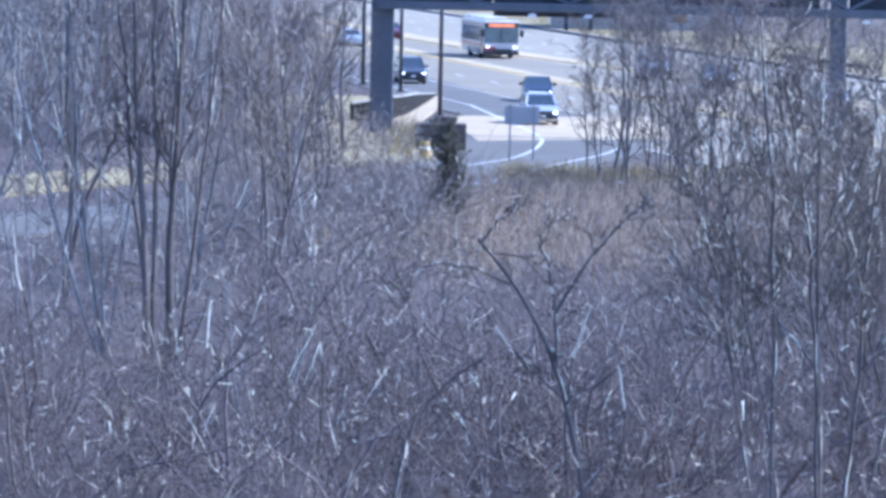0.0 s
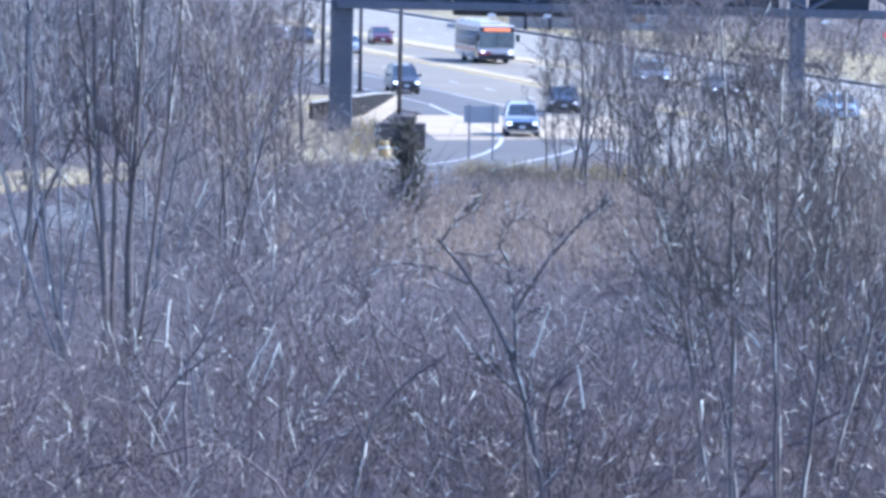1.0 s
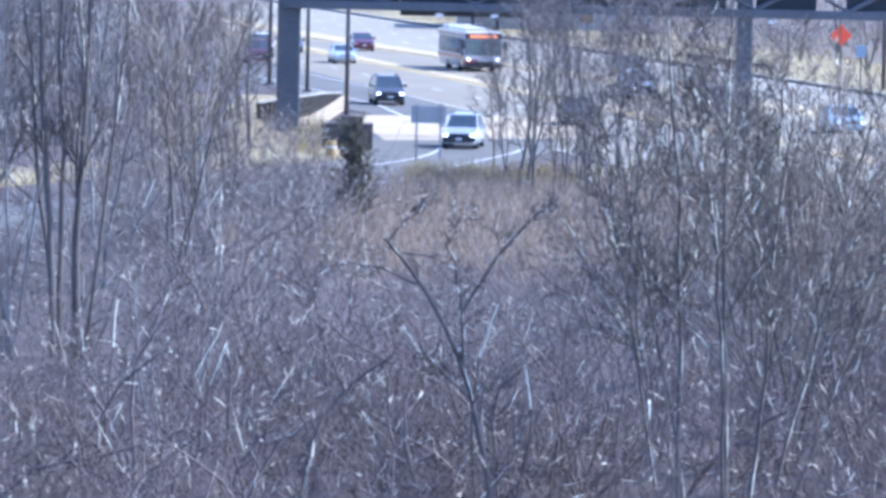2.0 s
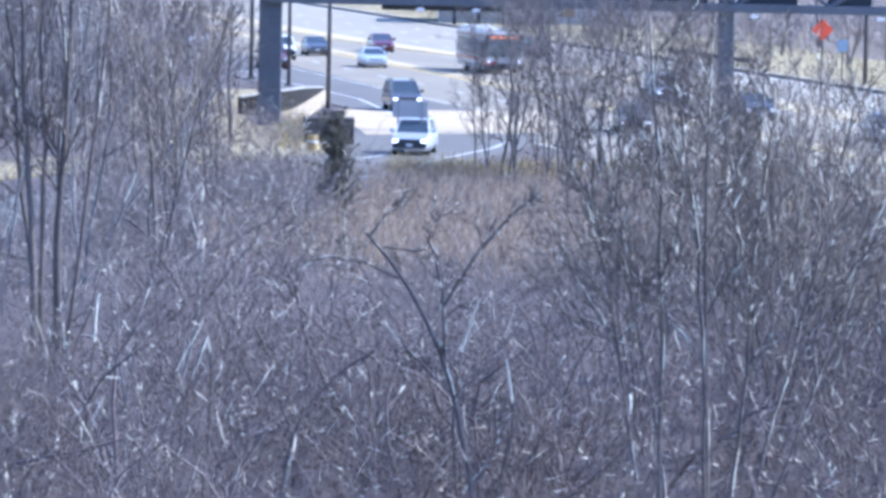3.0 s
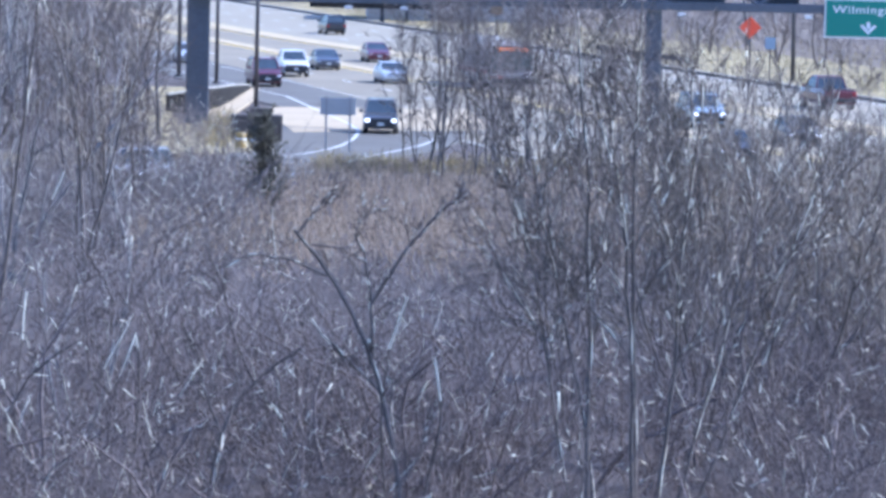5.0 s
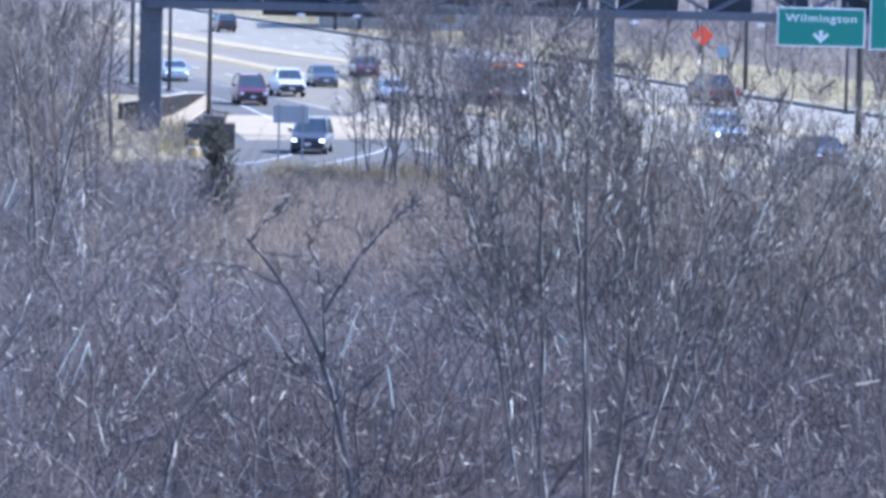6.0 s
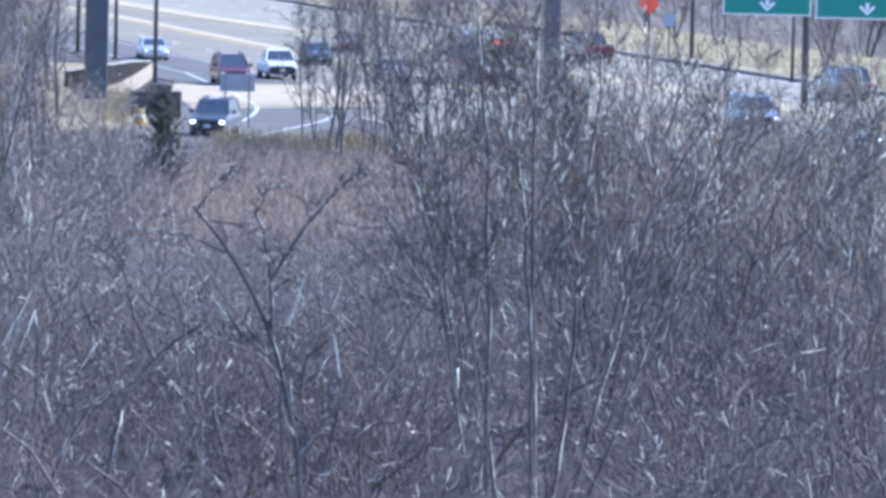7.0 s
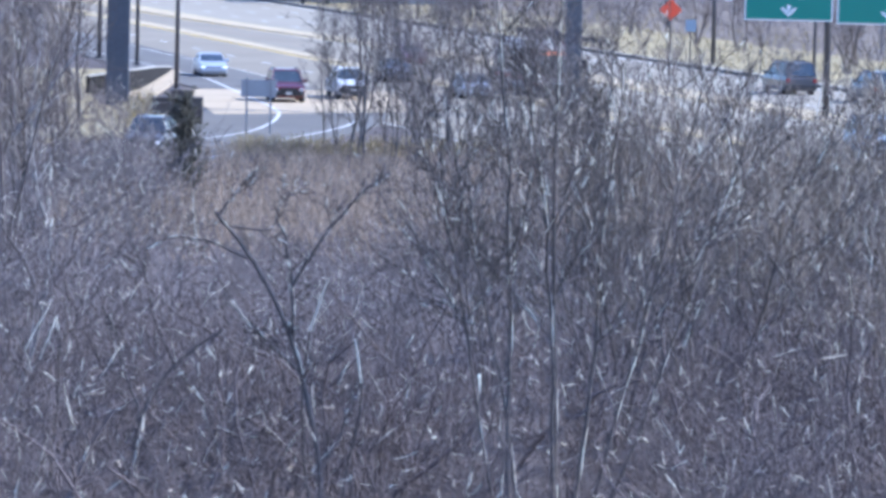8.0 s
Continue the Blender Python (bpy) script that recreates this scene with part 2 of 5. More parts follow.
def build_road():
    near = ribbon([hw(0, -80), hw(0, 1500)], 58.6, 79.6, 0.0, 0.3)
    tagged(part("road_toward", near, ASPHALT), "sun-bleached grey asphalt lanes running toward the viewer", "road", kind="structure")
    away = ribbon([hw(0, -80), hw(0, 1500)], 79.6, 95.8, 0.0, 0.3)
    tagged(part("road_away", away, AWAY_ASPHALT), "sun-bleached grey asphalt lanes leading away", "road", kind="structure")
    ramp = ribbon(RAMP, -3.2, 3.6, 0.006, 0.3)
    tagged(part("exit_ramp", ramp, RAMP_ASPHALT), "grey asphalt exit ramp bending away from the highway", "road", kind="structure")
    slab = bmesh.new()
    slab.faces.new([slab.verts.new((*p, 0.012)) for p in ((-2.4, 308.5), hw(67, 304), hw(63.0, 279), (-0.4, 279.5))])
    tagged(part("approach_slab", slab, CONCRETE), "pale concrete pavement slab across the ramp", "road", kind="structure")
    gore = bmesh.new()
    gore.faces.new([gore.verts.new((*p, 0.003)) for p in ((-2.5, 309), (3.0, 286), (2.6, 272), (1.2, 262), (-1.2, 255.8), (-3.7, 252.8), (-3.3, 262), (-2.7, 275))])
    tagged(part("gore_paving", gore, RAMP_ASPHALT), "worn grey paving inside the ramp's bend", "road", kind="structure")
    # the median swings away from the near lanes where a turning lane opens
    swing = [hw(81.9 - 2.7 * math.tanh((r - 395) / 36), r) for r in (*range(-80, 360, 40), *range(360, 480, 6), *range(480, 1500, 60))]
    median = ribbon(swing, -1.15, 1.15, 0.05, 0.4)
    island = ribbon([hw(0, 250), hw(0, 900)], 72.55, 73.9, 0.03, 0.3)
    tagged(part("lane_island", island, MEDIAN), "low pale concrete strip between the lanes", "median", kind="structure")
    for side in (-1.45, 1.45):
        tagged(part("edge_line", ribbon(swing, side - 0.12, side + 0.12, 0.008), YELLOW_LINE), "solid yellow line along the median", "road marking", kind="structure")
    tagged(part("median", median, MEDIAN), "pale raised concrete median between the carriageways", "median", kind="structure")
    kerb = ribbon([hw(0, -80), hw(0, 1500)], 95.8, 96.4, 0.16, 0.4)
    tagged(part("kerb_far", kerb, DARK_KERB), "dark weathered kerb along the far verge", "kerb", kind="structure")
    walkway = ribbon([hw(0, -80), hw(0, 1500)], 96.4, 97.0, 0.12, 0.4)
    tagged(part("kerb_strip", walkway, KERB), "pale gutter strip behind the far kerb", "kerb", kind="structure")
    # painted lines
    def line(name, q, mat, r0, r1, w=0.15, z=0.008, label=""):
        tagged(part(name, ribbon([hw(0, r0), hw(0, r1)], q - w / 2, q + w / 2, z), mat), label, "road marking", kind="structure")
    line("edge_line", 72.25, YELLOW_LINE, -60, 900, 0.34, label="solid yellow line beside the through lane")
    line("edge_line", 95.0, WHITE_LINE, -60, 900, 0.2, label="solid white line along the far shoulder")
    line("edge_line", 59.4, WHITE_LINE, 318, 900, 0.13, label="solid white line along the near shoulder")
    line("edge_line", 58.85, WHITE_LINE, -60, 268, 0.2, label="solid white line along the near shoulder")
    line("lane_line", 63.8, WHITE_LINE, 282, 420, 0.11, label="solid white line between exit and through lanes")
    for q in (67.7, 84.3, 88.0, 91.6):
        for k in range(64):
            r = 60 + 12.2 * k
            tagged(part("lane_dash", ribbon([hw(0, r), hw(0, r + 3.05)], q - 0.09, q + 0.09, 0.008), WHITE_LINE),
                   "short white lane dash", "road marking", kind="structure") if k < 40 and (q != 84.3 or r > 405) else None
    inner = ribbon(smooth_line([hw(59.4, 318), (0.7, 307), (2.1, 293), (2.75, 284.5), (2.75, 279), (2.3, 271), (1.3, 263), (-0.4, 256.5), (-2.4, 251.5), (-4.4, 246), (-7, 238)], 1.0), -0.1, 0.1, 0.02)
    tagged(part("ramp_line", inner, WHITE_LINE), "curved white line at the inside of the ramp", "road marking", kind="structure")
    outer = ribbon(smooth_line([(7.0, 281), (6.2, 272), (5.2, 266), (3.4, 258.2), (1.9, 251), (0.6, 244.5), (-0.9, 238)], 1.0), -0.1, 0.1, 0.02)
    tagged(part("ramp_line", outer, WHITE_LINE), "curved white line at the outside of the ramp", "road marking", kind="structure")


build_ground()
build_road()


# ---- gantry, signs, poles, wall ----
def text_mesh(name, body, size, mat, parent, x, y, z, stretch=1.0):
    cu = bpy.data.curves.new(name, "FONT")
    cu.body, cu.size, cu.align_x, cu.align_y, cu.extrude, cu.offset = body, size, "CENTER", "CENTER", 0.01, 0.004
    cu.space_character = 1.12
    tmp = bpy.data.objects.new(name, cu)
    scene.collection.objects.link(tmp)
    me = bpy.data.meshes.new_from_object(tmp.evaluated_get(bpy.context.evaluated_depsgraph_get()))
    bpy.data.objects.remove(tmp)
    me.materials.clear()
    me.materials.append(mat)
    ob = new(name, me)
    ob.parent = parent
    ob.matrix_local = pose(x, y, z, 90, 0, 0) @ Matrix.Diagonal((stretch, 1, 1, 1))
    return ob


def guide_sign(x0, x1, z0, z1, y, words, label):
    s = thing("guide_sign", label, "road sign", pose((x0 + x1) / 2, y, z0), "overhead guide signs")
    w, h = (x1 - x0) / 2, z1 - z0
    part("border", boxes((-w, w, 0, 0.06, 0, h), bevel=0.02), SIGN_WHITE, s, "white reflective border")
    part("panel", boxes((-w + 0.07, w - 0.07, -0.012, 0.03, 0.07, h - 0.07)), SIGN_GREEN, s)
    for body, size, x, z in words:
        text_mesh("lettering", body, size, SIGN_WHITE, s, x, -0.02, z, 1.22)
    bm = bmesh.new()
    for pts in (((-0.09, 0.82), (0.09, 0.82), (0.09, 0.5), (-0.09, 0.5)), ((-0.42, 0.62), (-0.3, 0.7), (0.1, 0.3), (0, 0.2)), ((0.42, 0.62), (0, 0.2), (-0.1, 0.3), (0.3, 0.7))):
        bm.faces.new([bm.verts.new((px, -0.02 - 0.004 * i, pz)) for i, (px, pz) in enumerate(pts)] )
    part("arrow", bm, SIGN_WHITE, s, "white down arrow")
    for k in (-0.6, 0.6):
        part("bracket", boxes((k * w - 0.05, k * w + 0.05, 0.06, 0.5, 0.2, h + 0.3)), GANTRY, s)
    return s


def build_gantry():
    y, zb, zt = 285.0, 6.35, 8.3
    g = thing("sign_gantry", "dark steel box-truss sign gantry spanning the highway", "gantry", pose(0, y, 0))
    for x, w in ((-5.35, 0.58), (17.7, 0.4), (41.0, 0.4)):
        part("column", boxes((x - w, x + w, -0.4, 0.4, 0, zt + 0.3), bevel=0.06), GANTRY, g)
        part("base_plate", boxes((x - w - 0.2, x + w + 0.2, -0.6, 0.6, 0, 0.12), (x - w - 0.5, x + w + 0.5, -0.9, 0.9, -0.2, 0.08), bevel=0.02), CONCRETE, g, "concrete footing")
    for yy in (-0.7, 0.7):
        part("lower_chord", boxes((-5.6, 42, yy - 0.14, yy + 0.14, zb, zb + 0.42), bevel=0.03), GANTRY, g)
        part("upper_chord", boxes((-5.6, 42, yy - 0.14, yy + 0.14, zt - 0.3, zt), bevel=0.03), GANTRY, g)
        for k in range(20):
            x = -5.4 + 2.36 * k
            a, b = (x, yy, zb + 0.4), (x + 2.36, yy, zt - 0.3)
            if k % 2:
                a, b = (x, yy, zt - 0.3), (x + 2.36, yy, zb + 0.4)
            part("diagonal", cyl(bmesh.new(), a, b, 0.08, seg=8), GANTRY, g)
    for k in range(21):
        x = -5.4 + 2.36 * k
        part("cross_tie", boxes((x - 0.06, x + 0.06, -0.6, 0.6, zb + 0.1, zb + 0.22)), GANTRY, g)
    for x0, x1 in ((-4.8, 0.2), (0.25, 6.3), (6.4, 12.0), (12.1, 16.8), (18.3, 21.36), (22.89, 25.13), (26.72, 27.96), (29.69, 31.19)):
        part("back_panel", boxes((x0, x1, 0.9, 1.0, zb - 0.28 if 0.2 < x0 < 5 else zb + 0.05, zt + 1.2)), DARK_PANEL, g, "dark back of a sign facing the other way")
    for x in (2.2, 5.0, 19.0, 25.4):
        part("sign_lamp", boxes((x - 0.2, x + 0.2, -1.6, -1.3, zb - 0.25, zb - 0.1), (x - 0.03, x + 0.03, -1.4, -0.6, zb - 0.12, zb - 0.06), bevel=0.02), LAMP_OFF, g, "pale sign lighting fixture on an arm")
    guide_sign(26.25, 30.72, 5.15, 7.12, 283.9, [("Wilmington", 0.56, 0, 1.42)], "green guide sign reading Wilmington with a white arrow")
    guide_sign(30.95, 36.2, 5.05, 8.0, 283.9, [("Philadelphia", 0.56, 0, 2.32), ("3/4", 0.4, -0.4, 1.5)], "taller green guide sign reading Philadelphia with an arrow")


def pole(name, x, y, h, r, label, category, mat=POLE, arm=0.0):
    p = thing(name, label, category, pose(x, y, 0))
    part("shaft", cyl(bmesh.new(), (0, 0, 0.1), (0, 0, h), r, r * 0.75, 10), mat, p, smooth=True)
    part("base", boxes((-r * 2, r * 2, -r * 2, r * 2, -0.1, 0.12), bevel=0.02), mat, p)
    if arm:
        part("arm", cyl(bmesh.new(), (0, 0, h - 0.1), (arm, 0, h + 0.3), r * 0.5, r * 0.4, 8), mat, p)
        part("lamp_head", boxes((arm - 0.35, arm + 0.35, -0.15, 0.15, h + 0.22, h + 0.36), bevel=0.04), mat, p)
    return p


def build_roadside():
    pole("utility_pole", -7.75, 351, 11, 0.14, "dark slender pole beside the near shoulder", "pole")
    pole("utility_pole", -5.25, 341, 11, 0.12, "dark slender pole beside the near shoulder", "pole")
    pole("utility_pole", -2.55, 307, 11, 0.13, "dark slender pole at the gore of the ramp", "pole")
    pole("street_lamp", 31.6, 363, 10, 0.15, "dark street lamp on the far verge", "street lamp", arm=-2.0)
    pole("street_lamp", 31.05, 289, 10, 0.2, "dark street lamp on the median side", "street lamp", arm=2.0)
    pole("utility_pole", 34.6, 329, 9, 0.1, "thin dark post on the far verge", "pole")
    pole("utility_pole", -17.3, 232, 11, 0.11, "dark pole on the grass inside the bend", "pole")
    pole("utility_pole", 19.2, 440, 9, 0.1, "dark post on the far verge", "pole")
    # small sign seen from behind, on two posts
    s = thing("small_road_sign", "bare aluminium back of a wide sign on two posts", "road sign", pose(1.65, 261, 0))
    part("panel", boxes((-0.82, 0.82, -0.02, 0.02, 1.7, 2.5), bevel=0.008), SIGN_BACK, s)
    for x in (-0.55, 0.55):
        part("post", boxes((x - 0.045, x + 0.045, -0.09, -0.025, -0.1, 2.6)), SIGN_POST, s)
    # signs beyond the far kerb
    d = thing("work_sign", "orange diamond warning sign on a thin stand", "road sign", pose(26.25, 331, 0))
    bm = boxes((-0.46, 0.46, -0.02, 0.02, -0.46, 0.46))
    bmesh.ops.rotate(bm, verts=bm.verts[:], matrix=Matrix.Rotation(radians(45), 3, "Y"))
    bmesh.ops.translate(bm, verts=bm.verts[:], vec=(0, 0, 4.35))
    part("panel", bm, ORANGE, d)
    part("post", boxes((-0.05, 0.05, 0.03, 0.1, 0, 4.3)), POLE, d)
    b = thing("route_marker", "small pale blue marker sign on a post", "road sign", pose(27.7, 334, 0))
    part("panel", boxes((-0.3, 0.3, -0.02, 0.02, 3.0, 3.7), bevel=0.01), BLUE_SIGN, b)
    part("post", boxes((-0.04, 0.04, 0.03, 0.09, 0, 3.4)), POLE, b)
    b = thing("route_marker", "small brown marker sign beside the far kerb", "road sign", pose(15.2, 446, 0))
    part("panel", boxes((-0.5, 0.5, -0.02, 0.02, 1.9, 2.9), bevel=0.01), BROWN_SIGN, b)
    part("post", boxes((-0.05, 0.05, 0.03, 0.09, 0, 2.4)), POLE, b)
    # far sign back on dark posts, and an invented low block that fills the grey-blue band behind it
    f = thing("far_sign", "large dark sign back on stout posts", "road sign", pose(7.7, 486, 0))
    part("panel", boxes((-5.5, 4.5, -0.1, 0.1, 1.5, 5.0), bevel=0.03), DARK_PANEL, f)
    for x in (-1.0, 1.1, 3.3):
        part("post", boxes((x - 0.16, x + 0.16, -0.3, -0.1, -0.1, 4.0)), DARK_PANEL, f)
    h = thing("grey_band_block", "long low grey-blue block added for an unclear band beyond the verge", "building", pose(13.5, 492, 0))
    part("wall", boxes((-8, 9, 0, 14, 0, 4.2)), SIGN_BACK, h)
    part("roof", boxes((-8.4, 9.4, -0.4, 14.4, 4.2, 4.6), bevel=0.05), GANTRY, h)
    for k in range(9):
        part("cladding_rib", boxes((-7.9 + 2 * k, -7.8 + 2 * k, -0.05, 0.0, 0.1, 4.1)), SIGN_BACK, h)
    # curved retaining wall at the gore, falling away with the ground
    w = thing("retaining_wall", "curved concrete retaining wall at the gore, its shade painted dark", "wall")
    run = [(-7.2, 299.6, 0.9), (-5.3, 301, 1.2), (-4.65, 306, 1.1), (-4.05, 316, 0.85), (-3.55, 326, 0.5), (-3.2, 334, 0.2)]
    rings = []
    for i, (x, y, z) in enumerate(run):
        a, b = Vector(run[max(i - 1, 0)][:2]), Vector(run[min(i + 1, len(run) - 1)][:2])
        d = (b - a).normalized()
        n = Vector((d.y, -d.x)) * 0.15
        rings.append([(x - n.x, y - n.y, -0.2), (x + n.x, y + n.y, -0.2), (x + n.x, y + n.y, z), (x - n.x, y - n.y, z)])
    part("wall", loft(rings), WALL_SHADE, w)
    part("coping", loft([[(p[0] * 1.0, p[1], r[2][2] + dz) for p, dz in ((r[0], 0.0), (r[1], 0.0), (r[1], 0.07), (r[0], 0.07))] for r in rings]), KERB, w, "pale concrete coping")
    apron = ribbon(smooth_line([(-2.6, 334), (-2.75, 318), (-3.4, 303), (-4.0, 291), (-4.5, 284)], 1.0), 0.0, 1.5, 0.06, 0.2)
    tagged(part("gore_apron", apron, CONCRETE), "pale concrete apron before the curved wall", "pavement", kind="structure")
    # dark barrier box and hazard drums at the bush
    k = thing("impact_barrier", "dark weathered crash cushion at the gore", "barrier", pose(-2.2, 270, 0))
    part("body", boxes((-1.2, 1.25, -0.8, 0.8, 0.0, 1.25), bevel=0.06), CUSHION, k)
    part("top_box", boxes((-0.3, 0.75, -0.5, 0.5, 1.25, 1.6), bevel=0.05), CUSHION, k)
    part("nose", boxes((-1.0, 1.0, -1.0, -0.8, 0.2, 1.0), bevel=0.05), CUSHION, k)
    for x, y, z in ((-2.85, 262, 0), (-2.15, 261.3, 0)):
        h = thing("hazard_drum", "yellow and white traffic drum standing by the bush", "traffic drum", pose(x, y, z), "traffic drums")
        part("drum", cyl(bmesh.new(), (0, 0, 0), (0, 0, 0.75), 0.29, 0.24, 16), HAZARD_YELLOW, h)
        for zz in (0.42,):
            part("band", cyl(bmesh.new(), (0, 0, zz), (0, 0, zz + 0.07), 0.285, 0.275, 16), SIGN_WHITE, h, "white reflective band")
    # wooden-post guardrail along the far kerb
    rail = thing("guardrail", "rusty steel guardrail on short posts beyond the kerb", "guardrail")
    part("beam", ribbon([hw(0, 372), hw(0, 400)], 97.6, 97.7, 0.75, 0.3), DARK_KERB, rail)
    for i in range(15):
        px, py = hw(97.8, 372 + 2 * i)
        part("post", boxes((px - 0.08, px + 0.08, py - 0.08, py + 0.08, 0, 0.75)), DARK_KERB, rail)


build_gantry()
build_roadside()


# ---- vehicles: the front looks along -y ----
def ring(y, w, z0, z1, tuck=0.93):
    h = z1 - z0
    right = [(w * 0.9, z0), (w, z0 + 0.25 * h), (w, z0 + 0.7 * h), (w * tuck, z1)]
    return [(x, y, z) for x, z in right] + [(-x, y, z) for x, z in reversed(right)]


def add_wheels(v, xs, ys, r, width=0.24):
    for y in ys:
        for sx in (-1, 1):
            x = sx * xs
            t = part("wheel", cyl(bmesh.new(), (x - width / 2, y, r), (x + width / 2, y, r), r, seg=20), TYRE, v)
            part("rim", cyl(bmesh.new(), (x + sx * width * 0.5, y, r), (x + sx * (width * 0.5 + 0.015), y, r), r * 0.62, seg=14), RIM, t, "alloy rim")


# kind: length, half width, height, bonnet height, hood length, windscreen run, cabin end (from the front), roof inset
SHAPES = {
    "suv": dict(l=4.7, w=0.94, h=1.78, belt=1.1, hood=1.15, screen=0.75, cab=4.5, rear=0.35, ground=0.24),
    "sedan": dict(l=4.7, w=0.9, h=1.45, belt=0.95, hood=1.25, screen=0.85, cab=3.9, rear=0.8, ground=0.18),
    "pickup": dict(l=5.7, w=0.99, h=1.88, belt=1.18, hood=1.3, screen=0.7, cab=3.6, rear=0.3, ground=0.3),
    "van": dict(l=5.1, w=0.97, h=1.85, belt=1.08, hood=0.9, screen=0.9, cab=4.95, rear=0.3, ground=0.22),
}


def car(name, kind, mat, label, category, lights=True, size=1.0):
    s = {k: v * size for k, v in SHAPES[kind].items()}
    l, w, h, belt, g = s["l"], s["w"], s["h"], s["belt"], s["ground"]
    v = thing(name, label, category)
    f, b = -l / 2, l / 2
    hood_end, cab_end = f + s["hood"], f + s["cab"]
    rings = [ring(f, w * 0.84, g + 0.12, belt - 0.32), ring(f + 0.1, w * 0.93, g + 0.02, belt - 0.2), ring(f + 0.4, w * 0.99, g, belt - 0.12),
             ring(hood_end, w, g, belt), ring(cab_end, w, g, belt), ring(b - 0.3, w, g, belt - 0.03), ring(b - 0.06, w * 0.96, g + 0.05, belt - 0.08), ring(b, w * 0.88, g + 0.15, belt - 0.16)]
    part("body", loft(rings), mat, v, smooth=False)
    # cabin: glass all round under a painted roof with pillars
    y0, y1 = hood_end, cab_end
    ty0, ty1 = y0 + s["screen"], y1 - s["rear"]
    wb, wt, zr = w * 0.93, w * 0.76, h - 0.07
    zb = belt - 0.02
    quads = {"windscreen": ((-wb, y0, zb), (wb, y0, zb), (wt, ty0, zr), (-wt, ty0, zr)), "rear_window": ((wb, y1, zb), (-wb, y1, zb), (-wt, ty1, zr), (wt, ty1, zr))}
    core = bmesh.new()
    low = [core.verts.new(p) for p in ((-wb + 0.03, y0 + 0.04, zb), (wb - 0.03, y0 + 0.04, zb), (wb - 0.03, y1 - 0.04, zb), (-wb + 0.03, y1 - 0.04, zb))]
    top = [core.verts.new(p) for p in ((-wt + 0.03, ty0 + 0.04, zr), (wt - 0.03, ty0 + 0.04, zr), (wt - 0.03, ty1 - 0.04, zr), (-wt + 0.03, ty1 - 0.04, zr))]
    for i in range(4):
        core.faces.new((low[i], low[(i + 1) % 4], top[(i + 1) % 4], top[i]))
    core.faces.new(top)
    part("cabin", core, TRIM, v, "dark cabin interior")
    for n, q in quads.items():
        c = sum((Vector(p) for p in q), Vector()) / 4
        bm = bmesh.new()
        bm.faces.new([bm.verts.new(c + (Vector(p) - c) * 0.93) for p in q])
        part(n, bm, GLASS, v, "tinted glass")
    for sx in (-1, 1):
        for a, z in ((0.08, 0.5), (0.52, 0.94)):
            bm = bmesh.new()
            pts = [(sx * wb, y0 + (y1 - y0) * a + 0.12, zb + 0.03), (sx * wb, y0 + (y1 - y0) * z - 0.06, zb + 0.03), (sx * wt, ty0 + (ty1 - ty0) * z - 0.06, zr - 0.03), (sx * wt, ty0 + (ty1 - ty0) * a + 0.06, zr - 0.03)]
            bm.faces.new([bm.verts.new(p) for p in pts])
            part("side_window", bm, GLASS, v, "tinted glass")
        for ya, yb in ((y0, ty0), (y1, ty1)):
            part("pillar", cyl(bmesh.new(), (sx * wb * 0.985, ya, zb), (sx * wt * 0.985, yb, zr), 0.05, 0.045, 6), mat, v)
        part("mirror", boxes((sx * w, sx * (w + 0.2), y0 + 0.25, y0 + 0.4, belt - 0.02, belt + 0.16), bevel=0.03), mat, v)
        lamp = part("headlight", boxes((sx * w * 0.62, sx * w * 0.88, f - 0.015, f + 0.25, belt - 0.44, belt - 0.29), bevel=0.03), LAMP if lights else LAMP_OFF, v, "headlight switched on" if lights else "clear headlight")
        part("tail_light", boxes((sx * w * 0.7, sx * w * 0.93, b - 0.1, b + 0.01, belt - 0.35, belt - 0.15), bevel=0.02), TAIL, v, "red tail light")
    part("roof", loft([[(x * 1.02, y, z) for x, y, z in ((-wt, ty0 - 0.03, zr - 0.01), (wt, ty0 - 0.03, zr - 0.01), (wt, ty1 + 0.03, zr - 0.01), (-wt, ty1 + 0.03, zr - 0.01))],
                       [(-wt * 0.97, ty0 + 0.02, zr + 0.04), (wt * 0.97, ty0 + 0.02, zr + 0.04), (wt * 0.97, ty1 - 0.02, zr + 0.04), (-wt * 0.97, ty1 - 0.02, zr + 0.04)],
                       [(-wt * 0.8, ty0 + 0.2, h), (wt * 0.8, ty0 + 0.2, h), (wt * 0.8, ty1 - 0.15, h), (-wt * 0.8, ty1 - 0.15, h)]]), mat, v)
    part("grille", boxes((-w * (0.75 if kind == "pickup" else 0.55), w * (0.75 if kind == "pickup" else 0.55), f - 0.05, f + 0.1, belt - (0.75 if kind == "pickup" else 0.5), belt - 0.27), bevel=0.02), TRIM, v, "dark slatted grille")
    part("bumper", boxes((-w * 0.9, w * 0.9, f - 0.06, f + 0.25, g + 0.12, g + 0.38), bevel=0.05), mat if kind == "sedan" else TRIM, v)
    part("rear_bumper", boxes((-w * 0.9, w * 0.9, b - 0.2, b + 0.06, g + 0.14, g + 0.38), bevel=0.05), TRIM, v)
    part("number_plate", boxes((-0.15, 0.15, f - 0.075, f - 0.06, g + 0.2, g + 0.33)), PLATE, v)
    if kind == "pickup":
        part("cargo_bed", boxes((-w * 0.82, w * 0.82, cab_end + 0.1, b - 0.15, belt - 0.1, belt + 0.005)), TRIM, v, "dark open cargo bed")
